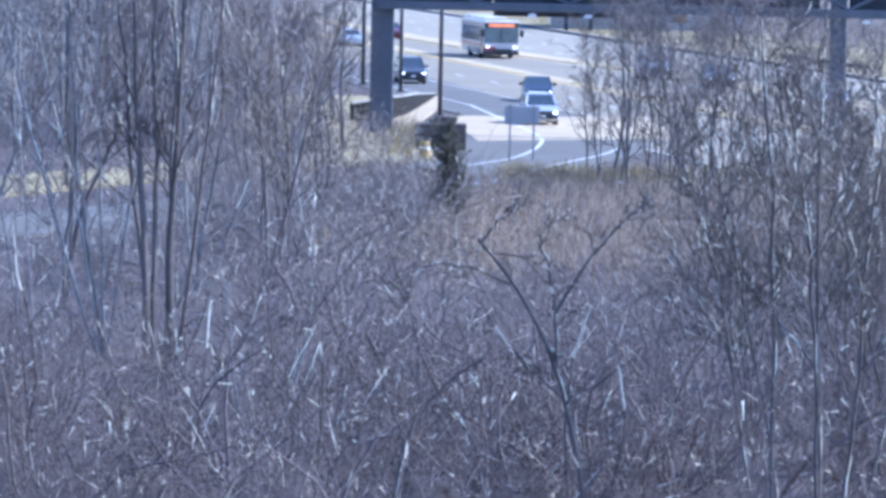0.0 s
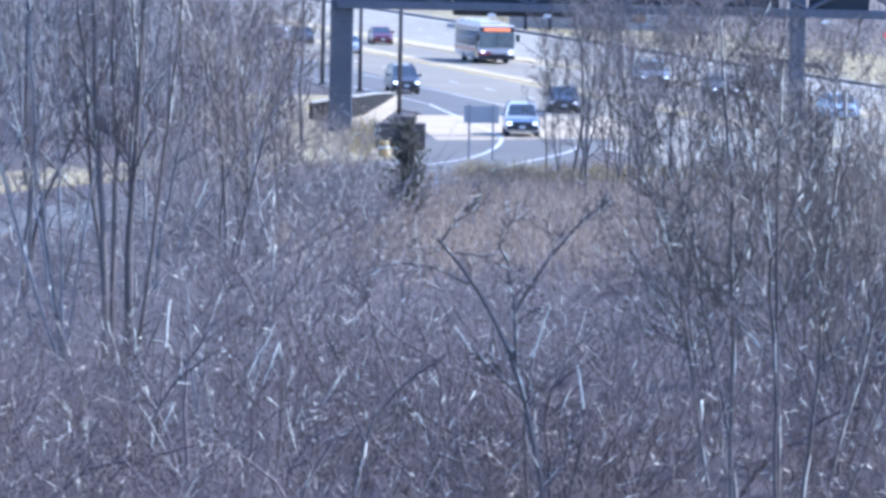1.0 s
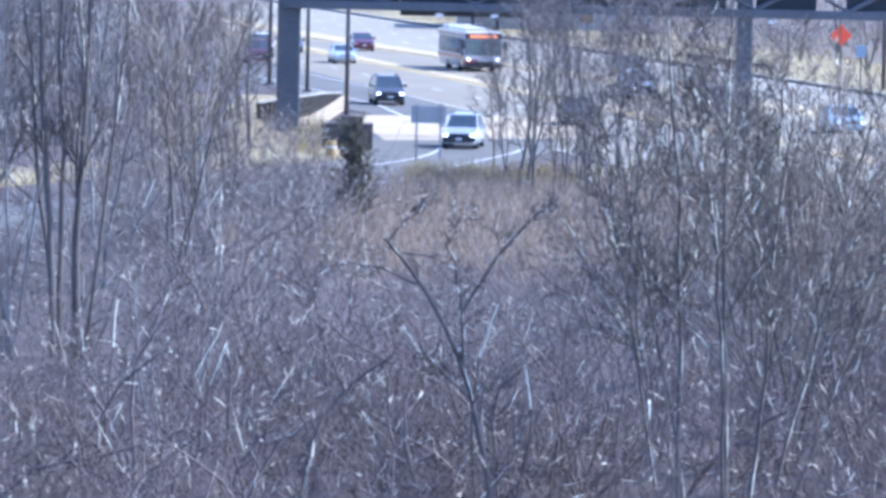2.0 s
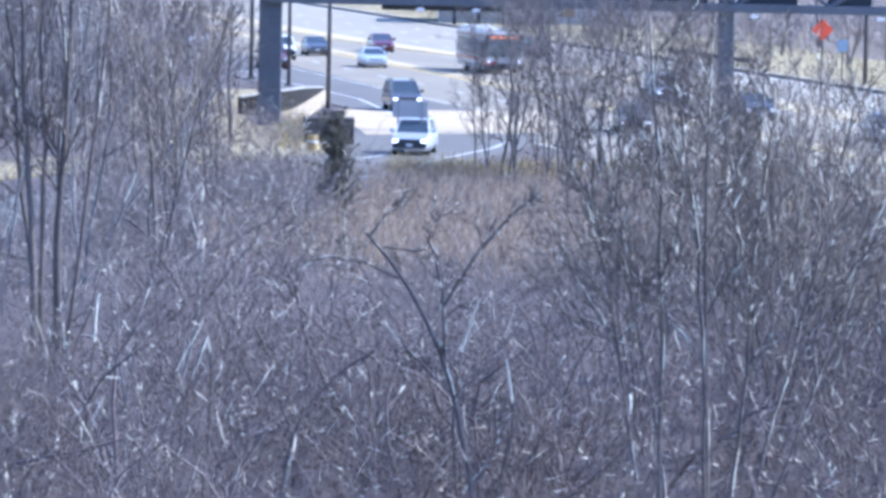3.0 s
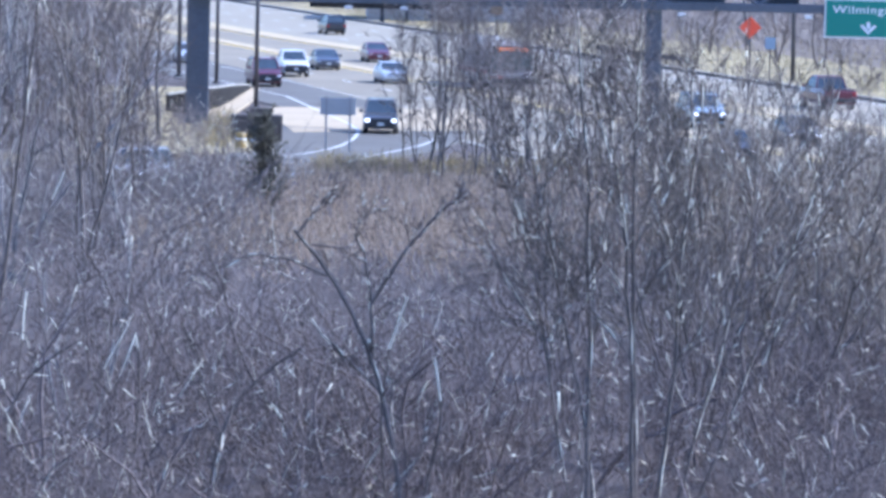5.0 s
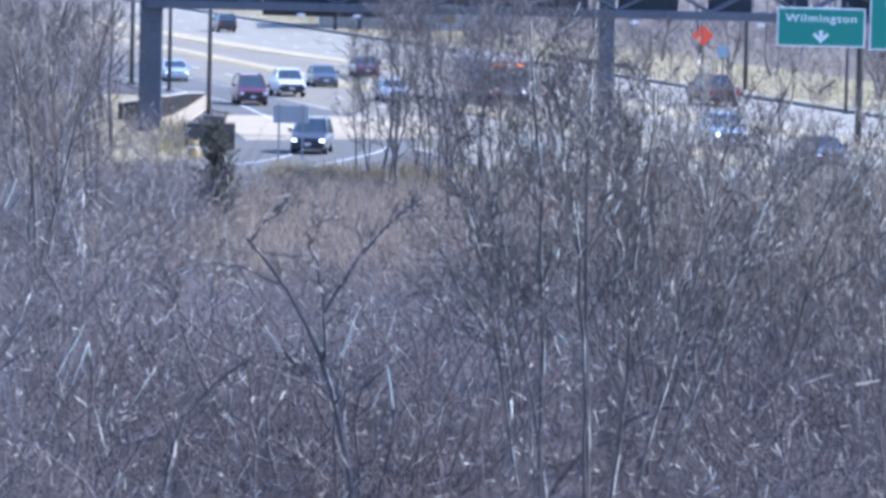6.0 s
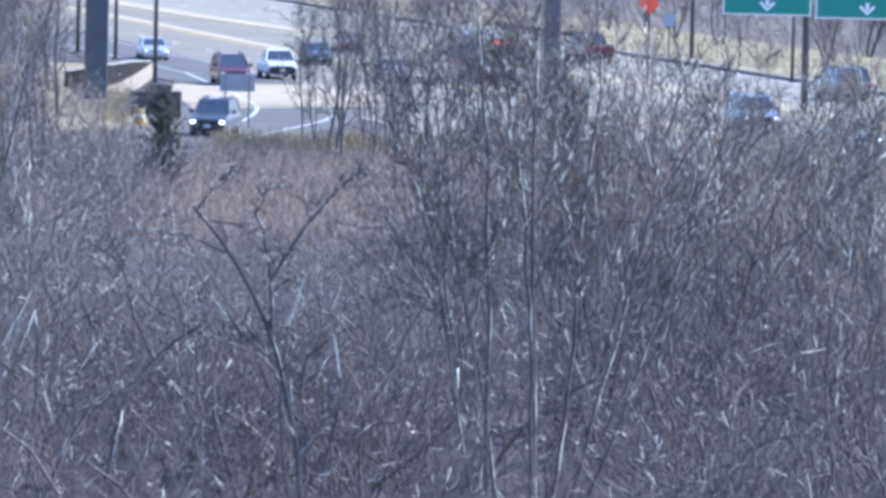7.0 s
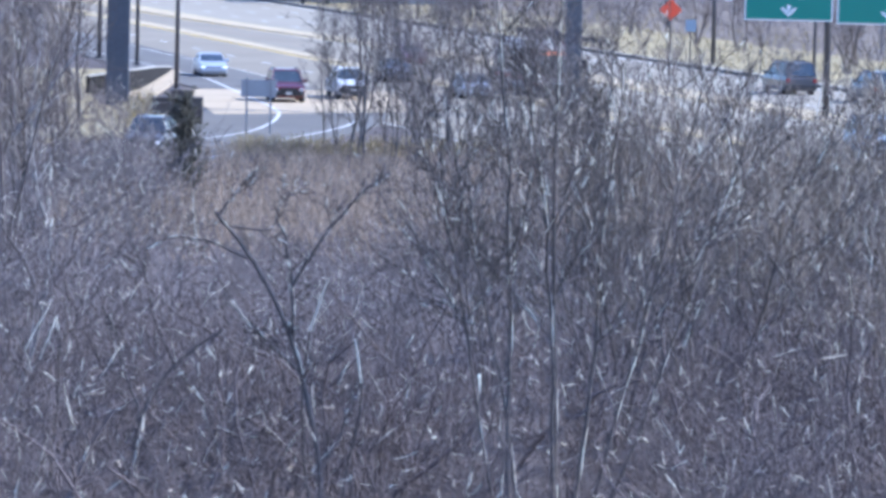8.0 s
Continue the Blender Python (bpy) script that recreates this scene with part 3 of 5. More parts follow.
    if kind in ("suv", "van"):
        for sx in (-1, 1):
            part("roof_rail", boxes((sx * wt * 0.88 - 0.02, sx * wt * 0.88 + 0.02, ty0 + 0.2, ty1 - 0.2, h - 0.01, h + 0.05), bevel=0.01), TRIM, v)
    add_wheels(v, w - 0.13, (f + 0.9 * size, b - 1.0 * size), size * (0.36 if kind != "sedan" else 0.34))
    return v


def city_bus():
    v = thing("city_bus", "white city bus with an orange destination display", "bus")
    l, w, h = 10.5, 1.3, 2.8
    white = paint("bus_white", (0.6, 0.55, 0.52))
    red = paint("bus_red", (0.35, 0.05, 0.05))
    brown = paint("bus_brown", (0.22, 0.13, 0.12))
    f, b = -l / 2, l / 2
    part("body", loft([ring(f, w * 0.95, 0.35, h - 0.25, 0.95), ring(f + 0.15, w, 0.3, h - 0.06, 0.95), ring(b - 0.2, w, 0.3, h - 0.06, 0.95), ring(b, w * 0.96, 0.4, h - 0.2, 0.95)]), white, v)
    part("windscreen", boxes((-w * 0.97, w * 0.97, f - 0.03, f + 0.5, 1.12, 2.24), bevel=0.05), BUS_GLASS, v, "large tinted windscreen")
    part("wiper_post", boxes((-0.03, 0.03, f - 0.045, f - 0.03, 1.12, 2.24)), TRIM, v)
    part("display_surround", boxes((-w * 0.95, w * 0.95, f - 0.02, f + 0.1, 2.24, 2.62), bevel=0.03), TRIM, v)
    part("destination_display", boxes((-w * 0.72, w * 0.72, f - 0.04, f, 2.31, 2.52)), AMBER_SIGN, v, "glowing orange destination display")
    part("bumper", boxes((-w * 0.98, w * 0.98, f - 0.12, f + 0.2, 0.3, 0.62), bevel=0.06), TRIM, v)
    part("stripe", boxes((-w * 0.98, -w * 0.3, f - 0.025, f + 0.1, 0.62, 0.85)), red, v, "red stripe")
    part("bike_rack", boxes((-w * 0.5, w * 0.5, f - 0.3, f - 0.12, 0.62, 0.72)), TRIM, v)
    part("roof_pod", boxes((-0.8, 0.8, -2.5, 2.5, h - 0.06, h + 0.1), bevel=0.05), white, v)
    part("rooftop_unit", boxes((-0.9, 0.9, 3.2, 5.4, h - 0.06, h + 0.16), bevel=0.05), white, v)
    for sx in (-1, 1):
        part("headlight", boxes((sx * w * 0.68, sx * w * 0.86, f - 0.03, f + 0.1, 0.76, 0.92), bevel=0.03), LAMP, v, "headlight switched on")
        part("mirror", boxes((sx * w, sx * (w + 0.28), f - 0.3, f - 0.15, 1.6, 2.1), bevel=0.04), TRIM, v)
        for k in range(5):
            y = f + 1.5 + 1.7 * k
            part("side_window", boxes((sx * (w - 0.02), sx * (w + 0.012), y, y + 1.58, 1.2, 2.3), bevel=0.01), GLASS, v, "tinted glass")
        part("roof_band", boxes((sx * (w - 0.02), sx * (w + 0.008), f + 0.3, b - 0.3, 2.34, 2.55)), brown, v, "brown band under the roof edge")
        part("side_band", boxes((sx * (w - 0.02), sx * (w + 0.008), f + 0.3, b - 0.3, 0.82, 1.08)), red, v, "red side band")
    part("door", boxes((-w - 0.012, -w + 0.02, f + 0.25, f + 1.35, 0.45, 2.3), bevel=0.01), GLASS, v, "glazed folding door")
    add_wheels(v, w - 0.2, (f + 2.6, b - 3.4), 0.48, 0.3)
    return v


SILVER = paint("silver_paint", (0.55, 0.57, 0.6), 0.3)
CHARCOAL = paint("charcoal_paint", (0.09, 0.09, 0.1), 0.2)
RED = paint("dark_red_paint", (0.11, 0.02, 0.03))
WHITE = paint("white_paint", (0.75, 0.75, 0.75))
BLACK = paint("black_paint", (0.025, 0.025, 0.03))
PALE_BLUE = paint("pale_blue_paint", (0.4, 0.48, 0.58), 0.2)


# ---- vegetation: bare trees and thicket made of tapered tubes ----
def unit(v):
    return v / np.maximum(np.linalg.norm(v, axis=-1, keepdims=True), 1e-9)


def limbs(rng, start, way, length, n, wander, lift):
    """Wandering lines from start, n points each."""
    pts = [start]
    d, p = unit(way), start
    for _ in range(n - 1):
        d = unit(d + rng.normal(0, wander, d.shape) + np.array([0, 0, lift]))
        p = p + d * (length / (n - 1))[:, None]
        pts.append(p)
    return np.stack(pts, 1)


def sprouts(rng, parents, radii, per, lo, hi, angle, length, n, wander, lift, thin=0.6, tip=0.3):
    """Side shoots on every parent line."""
    m, k, _ = parents.shape
    idx = np.repeat(np.arange(m), per)
    s = rng.uniform(lo, hi, len(idx)) * (k - 1)
    i = np.minimum(s.astype(int), k - 2)
    f = (s - i)[:, None]
    a, b = parents[idx, i], parents[idx, i + 1]
    start = a * (1 - f) + b * f
    d = unit(b - a)
    side = unit(np.cross(d, rng.normal(0, 1, d.shape)))
    ang = np.radians(rng.normal(angle, angle * 0.25, len(idx)))[:, None]
    way = d * np.cos(ang) + side * np.sin(ang)
    size = length * rng.uniform(0.5, 1.2, len(idx)) * (1.15 - 0.6 * s / (k - 1))
    pts = limbs(rng, start, way, size, n, wander, lift)
    r0 = (radii[idx, i] * (1 - f[:, 0]) + radii[idx, i + 1] * f[:, 0]) * thin
    return pts, r0[:, None] * np.linspace(1, tip, n)[None, :]


def tubes(name, batches, mat, parent=None, label=""):
    """One mesh of many tapered tubes. Each batch: points (m, n, 3), radii (m, n), sides."""
    vs, fs, base = [], [], 0
    for pts, rad, k in batches:
        m, n, _ = pts.shape
        t = unit(np.gradient(pts, axis=1))
        u = unit(np.cross(t, np.array([0.31, 0.95, 0.05])))
        w = np.cross(t, u)
        a = np.arange(k) * 2 * np.pi / k
        v = pts[:, :, None] + rad[:, :, None, None] * (u[:, :, None] * np.cos(a)[:, None] + w[:, :, None] * np.sin(a)[:, None])
        vs.append(v.reshape(-1, 3))
        i0 = (np.arange(m)[:, None, None] * n + np.arange(n - 1)[None, :, None]) * k
        j = np.arange(k)[None, None, :]
        j2 = (j + 1) % k
        fs.append(np.stack([i0 + j, i0 + j2, i0 + k + j2, i0 + k + j], -1).reshape(-1, 4) + base)
        base += m * n * k
    v, f = np.concatenate(vs).astype(np.float32), np.concatenate(fs).astype(np.int32)
    me = bpy.data.meshes.new(name)
    me.vertices.add(len(v))
    me.vertices.foreach_set("co", v.ravel())
    me.loops.add(f.size)
    me.loops.foreach_set("vertex_index", f.ravel())
    me.polygons.add(len(f))
    me.polygons.foreach_set("loop_start", np.arange(0, f.size, 4, dtype=np.int32))
    me.update(calc_edges=True)
    me.materials.append(mat)
    me.shade_smooth()
    ob = new(name, me)
    if parent:
        ob.parent = parent
    return tagged(ob, label)


def bare_tree(seed, stems, height, spread, radius, shoots=(9, 6, 5), label="", low=0.25, bark=BARK, upright=False, near=False):
    """A leafless tree of one or several stems, at the origin."""
    rng = np.random.default_rng(seed)
    t = thing("bare_tree", label, "tree", group="leafless roadside trees")
    az = rng.uniform(0, 2 * np.pi, stems)
    lean = rng.uniform(0.2, 1.0, stems) * spread
    way = np.stack([np.cos(az) * lean, np.sin(az) * lean, np.ones(stems)], 1)
    start = np.stack([np.cos(az), np.sin(az), np.zeros(stems)], 1) * radius * (2.2 if stems > 1 else 0) - np.array([0, 0, 0.2])
    size = height * rng.uniform(0.75, 1.05, stems)
    trunk = limbs(rng, start, way, size, 14, 0.09, 0.02)
    tr = radius * np.linspace(1, 0.2, 14)[None, :] * rng.uniform(0.6, 1.15, stems)[:, None]
    a, ar = sprouts(rng, trunk, tr, shoots[0], low, 0.98, 34 if upright else 38, height * 0.32, 8, 0.14, 0.2 if upright else 0.10, 0.6, 0.3)
    b, br = sprouts(rng, a, ar, shoots[1], 0.15, 1.0, 36 if upright else 42, height * 0.14, 4, 0.2, 0.16 if upright else 0.06, 0.6, 0.4)
    c, cr = sprouts(rng, b, br, shoots[2], 0.15, 1.0, 42, height * 0.07, 2, 0.3, 0.03, 0.7, 0.6)
    floor = 0.0066 if bark is FAR_BARK else 0.0052
    for i in range(stems):
        tubes("trunk", [(trunk[i:i + 1], tr[i:i + 1], 8)], bark, t)
    for i in range(len(a)):
        tubes("limb", [(a[i:i + 1], np.maximum(ar[i:i + 1], floor * 1.8), 4)], bark, t)
    fine = tubes("crown", [(b, np.maximum(br, floor * 1.4), 3), (c, np.maximum(cr, floor * (1.35 if upright else 1)), 3)], OLIVE_TWIG if upright else HAZED_TWIG if bark is FAR_BARK else TWIG, t, "fine leafless twigs")
    tagged(fine, kind="stuff")
    # nearer trees carry pale strips painted as sun glints
    if near:
        patches = tubes("sun_glint", [(*glint_strips(rng, np.repeat(trunk, 5, 0), np.repeat(tr, 5, 0), 0.9, 3), 5), (*glint_strips(rng, a, np.maximum(ar, floor * 1.8), 0.45, 1), 5), (*glint_strips(rng, b, np.maximum(br, floor * 1.4), 0.06, 0), 3)], GLINT_PALE_WOOD, t, "pale strips painted as sun glints on the bark")
        tagged(patches, kind="stuff")
    return t


def fan_tree(seed, stems, height, spread, radius, label):
    """A leafless tree of many slim stems that rise from one stool and fan out into straight upright shoots."""
    rng = np.random.default_rng(seed)
    t = thing("bare_tree", label, "tree", group="leafless roadside trees")
    az = np.arange(stems) * 2.399 + rng.uniform(0, 0.6, stems)
    lean = np.sqrt((np.arange(stems) + 0.5) / stems) * spread
    way = np.stack([np.cos(az) * lean, np.sin(az) * lean, np.ones(stems)], 1)
    start = np.stack([np.cos(az) * lean, np.sin(az) * lean, np.zeros(stems)], 1) * radius * 4 - np.array([0, 0, 0.2])
    stem = limbs(rng, start, way, height * rng.uniform(0.72, 1.02, stems) * (1 + 0.25 * lean ** 2), 16, 0.07, 0.015)
    sr = radius * np.linspace(1, 0.2, 16)[None, :] * rng.uniform(0.55, 1.15, stems)[:, None]
    a, ar = sprouts(rng, stem, sr, 8, 0.22, 0.95, 27, height * 0.26, 9, 0.09, 0.05, 0.62, 0.4)
    b, br = sprouts(rng, a, ar, 5, 0.15, 0.98, 34, height * 0.12, 5, 0.15, 0.05, 0.7, 0.55)
    c, cr = sprouts(rng, b, br, 4, 0.1, 1.0, 48, height * 0.035, 2, 0.2, 0.02, 0.8, 0.7)
    ar, br, cr = np.maximum(ar, 0.013), np.maximum(br, 0.009), np.maximum(cr, 0.0065)
    for i in range(stems):
        tubes("trunk", [(stem[i:i + 1], np.maximum(sr[i:i + 1], 0.014), 6)], BARK, t)
    for i in range(len(a)):
        tubes("limb", [(a[i:i + 1], ar[i:i + 1], 5)], BARK, t)
    tagged(tubes("crown", [(b, br, 3), (c, cr, 3)], OLIVE_TWIG, t, "straight upright leafless shoots"), kind="stuff")
    # sunlight painted as pale strips on stems and shoots
    patches = tubes("sun_glint", [(*glint_strips(rng, np.repeat(stem, 9, 0), np.repeat(sr, 9, 0), 0.9, 1), 5), (*glint_strips(rng, a, ar, 0.55, 1), 5), (*glint_strips(rng, b, br, 0.07, 0), 3)], GLINT_PALE_WOOD, t, "pale strips painted as sun glints on the bark")
    tagged(patches, kind="stuff")
    return t


def thicket(seed, spots, per=9, fine=3, bend=3, mat=TWIG):
    """Tangled bare shrubs over many spots (x, y, height), in one mesh. Gives back the lines of the painted sun glints.
    """
    rng = np.random.default_rng(seed)
    spots = np.array(spots)
    pos = np.repeat(spots, per, 0)
    m = len(pos)
    az, lean = rng.uniform(0, 2 * np.pi, m), rng.uniform(0.05, 1.2, m)
    start = np.stack([pos[:, 0] + rng.normal(0, 0.3, m), pos[:, 1] + rng.normal(0, 0.3, m), np.full(m, -0.1)], 1)
    way = np.stack([np.cos(az) * lean, np.sin(az) * lean, np.ones(m)], 1)
    size = pos[:, 2] * rng.uniform(0.45, 1.25, m)
    stem = limbs(rng, start, way, size, 7, 0.26, -0.01)
    stem[..., 2] = np.maximum(stem[..., 2], -0.1)
    sr = rng.gamma(1.8, 0.0082, m)[:, None] * np.linspace(1, 0.3, 7)[None, :] * (0.6 + pos[:, 2:3] / 6)
    b, br = sprouts(rng, stem, sr, 4, 0.25, 1.0, 50, 1.35, 4, 0.3, 0.03, 0.7, 0.4)
    c, cr = sprouts(rng, b, br, fine, 0.1, 1.0, 48, 0.6, bend, 0.4, -0.01, 0.75, 0.5)
    floor = 0.005
    br = np.maximum(br, floor * 1.2)
    ob = tubes("brush", [(stem, np.maximum(sr, floor * 1.3), 3), (b, br, 3), (c, np.maximum(cr, floor), 3)], mat)
    tagged(ob, "tangled leafless grey-brown brush covering the slope", "brush", kind="stuff")
    return [(*glint_strips(rng, stem, np.maximum(sr, floor * 1.3), 0.13, 2), 3), (*glint_strips(rng, b, br, 0.2, 1), 3)]


def glint_strips(rng, lines, radii, share, first, cap=0.012):
    """Short pale stretches painted on as sun glints, a little proud of the branch."""
    pick = np.nonzero(rng.random(len(lines)) < share)[0]
    i = rng.integers(first, lines.shape[1] - 1, len(pick))
    a, b = lines[pick, i], lines[pick, i + 1]
    f0 = rng.uniform(0, 0.3, len(pick))[:, None]
    f1 = f0 + rng.uniform(0.4, 1.3, len(pick))[:, None]
    c = lines[pick, np.minimum(i + 2, lines.shape[1] - 1)]
    s = f0 + (f1 - f0) * np.linspace(0, 1, 4)[None, :] * 1.3
    k = s[:, :, None]
    pts = np.where(k < 1, a[:, None] + (b - a)[:, None] * k, b[:, None] + (c - b)[:, None] * (k - 1))
    pts = pts + rng.normal(0, 0.006, pts.shape)
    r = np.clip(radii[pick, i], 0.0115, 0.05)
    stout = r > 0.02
    # stout branches wear the painted glint on their right, sunward side
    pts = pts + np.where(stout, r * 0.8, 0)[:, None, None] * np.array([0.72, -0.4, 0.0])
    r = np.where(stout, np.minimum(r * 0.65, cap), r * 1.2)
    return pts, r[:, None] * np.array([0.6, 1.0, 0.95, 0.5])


def spread_spots(rng, y0, y1, count, height):
    out = []
    while len(out) < count:
        y = rng.uniform(y0, y1)
        x = rng.uniform(-0.09 * y - 1, 0.128 * y + 1)
        h = height(x, y)
        clump = 0.5 + noise.noise(Vector((x * 0.22, y * 0.09, 3.0)))
        if h > 0.3 and rng.random() < 0.25 + clump:
            out.append((x, y, h * rng.uniform(0.6, 1.1) * (0.72 + 0.4 * clump)))
    return out


def on_ramp(x, y):
    return y > 247 or any((p.x - x) ** 2 + (p.y - y) ** 2 < 4.6 ** 2 for p in RAMP if p.y < 262)


def brush_height(x, y):
    """Tall growth near the viewer, thinning to knee height beside the road."""
    h = 0.3 + 0.0475 * (247 - y)
    if x / y > 0.024:
        h += 0.8
    if x / y < -0.02:
        h += 1.3
    return 0 if on_ramp(x, y) else min(h, 5.4, sparse_cap(x / y, y))


def sparse_cap(k, y):
    """Lower growth before the trees and the bend of the ramp, by bearing k and distance y."""
    cap = 9.0
    if 0.034 < k < 0.07 and y < 108:
        cap = 13 - 11.3 * y / 104
    if -0.002 < k < 0.03 and y < 106:
        cap = 13 - 10.9 * y / 104
    if -0.006 < k < 0.035 and y >= 106:
        cap = max(0.7, 13 - 12.5 * y / 190)
    if -0.067 < k < -0.046 and y < 152:
        cap = 13 - 12.2 * y / 150
    if k < -0.062 and y < 193:
        cap = min(cap, 13 - 12.3 * y / 193)
    return cap


def gore_screen(x, y):
    """Head-high shrubs that hide the ramp's bend."""
    return 3.6 if -0.05 < x / y < -0.0115 and not on_ramp(x, y) else 0


def gore_brush(x, y):
    """Waist-high growth between the gantry's foot and the bend."""
    return 0 if x < -15 or x > -3.7 else 2.1 if x < -5.0 else 0.9


def build_thicket():
    rng = np.random.default_rng(5)
    pale = []
    rows = ((84, 112, 175, 9, 3, 2, brush_height), (112, 140, 175, 9, 3, 2, brush_height), (140, 180, 150, 8, 2, 2, brush_height), (180, 246, 160, 6, 1, 2, brush_height),
            (192, 242, 150, 7, 2, 2, gore_screen), (254, 294, 75, 6, 1, 2, gore_brush))
    for i, (y0, y1, n, per, fine, bend, height) in enumerate(rows):
        # rows from 140 m on use the haze-lightened twig
        pale += thicket(20 + i, spread_spots(rng, y0, y1, n, height), per, fine, bend, HAZED_TWIG if y0 >= 140 else TWIG)
    # the painted glints of all brush rows, in one mesh
    tagged(tubes("brush_glints", pale, GLINT_PALE_WOOD), "pale strips painted as sun glints among the brush", "brush", kind="stuff")


build_thicket()


def reed_bed():
    """Brown knee-high to chest-high weeds between the brush and the road."""
    rng = np.random.default_rng(41)
    n = 9500
    y = 176 + 71 * rng.uniform(0, 1, n) ** 0.8
    x = rng.uniform(-0.03, 0.11, n) * y
    tall = np.clip(0.018 * (252 - y) + 0.5, 0.5, 1.7)
    start = np.stack([x, y, np.zeros(n)], 1)
    way = np.stack([rng.normal(0, 0.35, n), rng.normal(0, 0.35, n), np.ones(n)], 1)
    p = limbs(rng, start, way, tall * rng.uniform(0.5, 1.2, n), 3, 0.25, -0.03)
    ob = tubes("weeds", [(p, np.full((n, 3), 0.013) * np.array([1, 0.85, 1.1]), 3)], REED)
    tagged(ob, "brown dry weeds standing along the road edge", "weeds", kind="stuff")


reed_bed()

# x, y, stems, height, spread, radius, seed: the trees that stand out one by one
TREES = [
    (-8.9, 176, 3, 11.5, 0.25, 0.08, 5), (-12.8, 170, 3, 12, 0.25, 0.08, 6), (-5.2, 178, 2, 8.0, 0.4, 0.07, 7), (-7.4, 196, 3, 10.5, 0.25, 0.08, 8),
    (-6.0, 206, 3, 9.5, 0.3, 0.07, 9), (-14.8, 165, 3, 11, 0.3, 0.08, 10), (-8.9, 216, 3, 10.5, 0.25, 0.08, 11), (-6.6, 224, 2, 9.0, 0.25, 0.07, 12),
    (-6.9, 268, 2, 9.5, 0.2, 0.09, 13), (-8.4, 272, 3, 10.5, 0.25, 0.08, 14), (-10.6, 276, 3, 11, 0.25, 0.09, 15), (-13.2, 282, 3, 11, 0.25, 0.09, 16), (-16.2, 276, 3, 11, 0.25, 0.09, 17),
    (-19.5, 285, 3, 11, 0.25, 0.09, 18), (-22.5, 278, 3, 11, 0.25, 0.09, 19), (-8.0, 300, 2, 11, 0.25, 0.1, 20),
    (4.5, 246, 1, 5.5, 0.15, 0.06, 71), (5.0, 243, 2, 7.0, 0.12, 0.06, 72), (5.5, 244, 1, 8.6, 0.1, 0.09, 21), (6.3, 242, 2, 9.4, 0.1, 0.08, 22), (7.0, 245, 2, 9.0, 0.12, 0.08, 23), (7.9, 241, 2, 9.8, 0.1, 0.09, 24), (8.7, 244, 2, 9.0, 0.12, 0.08, 25),
    (9.6, 242, 2, 9.4, 0.1, 0.09, 26), (10.6, 240, 2, 9.0, 0.14, 0.08, 27), (11.7, 238, 2, 8.6, 0.14, 0.08, 28), (12.9, 236, 3, 7.6, 0.18, 0.07, 29), (14.5, 232, 3, 6.8, 0.2, 0.06, 30),
    (16.6, 228, 3, 6.2, 0.25, 0.06, 61), (6.8, 232, 2, 7.0, 0.2, 0.06, 62), (9.2, 228, 2, 7.2, 0.2, 0.06, 63), (5.9, 240, 2, 8.6, 0.1, 0.07, 64), (7.4, 238, 2, 8.8, 0.12, 0.07, 65), (8.3, 237, 2, 8.6, 0.12, 0.07, 66), (10.1, 236, 2, 8.6, 0.14, 0.07, 67), (11.2, 234, 2, 8.2, 0.14, 0.07, 68), (12.4, 231, 2, 7.4, 0.2, 0.06, 69), (13.6, 229, 2, 7.0, 0.2, 0.06, 70),
    (9.8, 146, 5, 7.6, 0.38, 0.06, 36), (17.6, 158, 5, 6.0, 0.42, 0.055, 38), (11.6, 165, 4, 6.8, 0.4, 0.055, 39),
    (-4.8, 122, 3, 5.5, 0.5, 0.055, 43), (14.5, 118, 3, 5.0, 0.5, 0.05, 44),
    (17.8, 175, 3, 5.6, 0.4, 0.05, 45), (22.5, 190, 3, 6.0, 0.4, 0.05, 46), (20.4, 205, 3, 5.6, 0.4, 0.05, 47),
    (-7.6, 98, 1, 5.6, 0.7, 0.045, 81), (-5.3, 95, 1, 5.2, 0.8, 0.04, 82), (-3.0, 100, 1, 5.4, 0.7, 0.045, 83), (-0.7, 96, 1, 5.0, 0.8, 0.045, 84), (3.9, 97, 1, 5.0, 0.7, 0.04, 85),
    (5.6, 101, 1, 5.4, 0.8, 0.04, 86), (9.2, 99, 1, 5.2, 0.7, 0.04, 87), (11.8, 103, 1, 5.2, 0.8, 0.04, 88), (-6.4, 108, 2, 5.8, 0.8, 0.045, 89), (1.0, 104, 1, 4.6, 0.9, 0.04, 90),
    (20, 470, 2, 9, 0.3, 0.12, 51), (30, 420, 2, 9, 0.3, 0.12, 52), (36, 390, 2, 8, 0.3, 0.12, 53), (44, 372, 2, 8, 0.3, 0.12, 54), (47, 345, 2, 8, 0.3, 0.12, 55), (41, 365, 3, 7, 0.4, 0.1, 56),
    (34, 402, 3, 6, 0.4, 0.1, 57), (39, 352, 3, 6, 0.4, 0.1, 58), (46, 360, 3, 6, 0.4, 0.1, 59), (50, 352, 3, 8, 0.4, 0.1, 60),
]


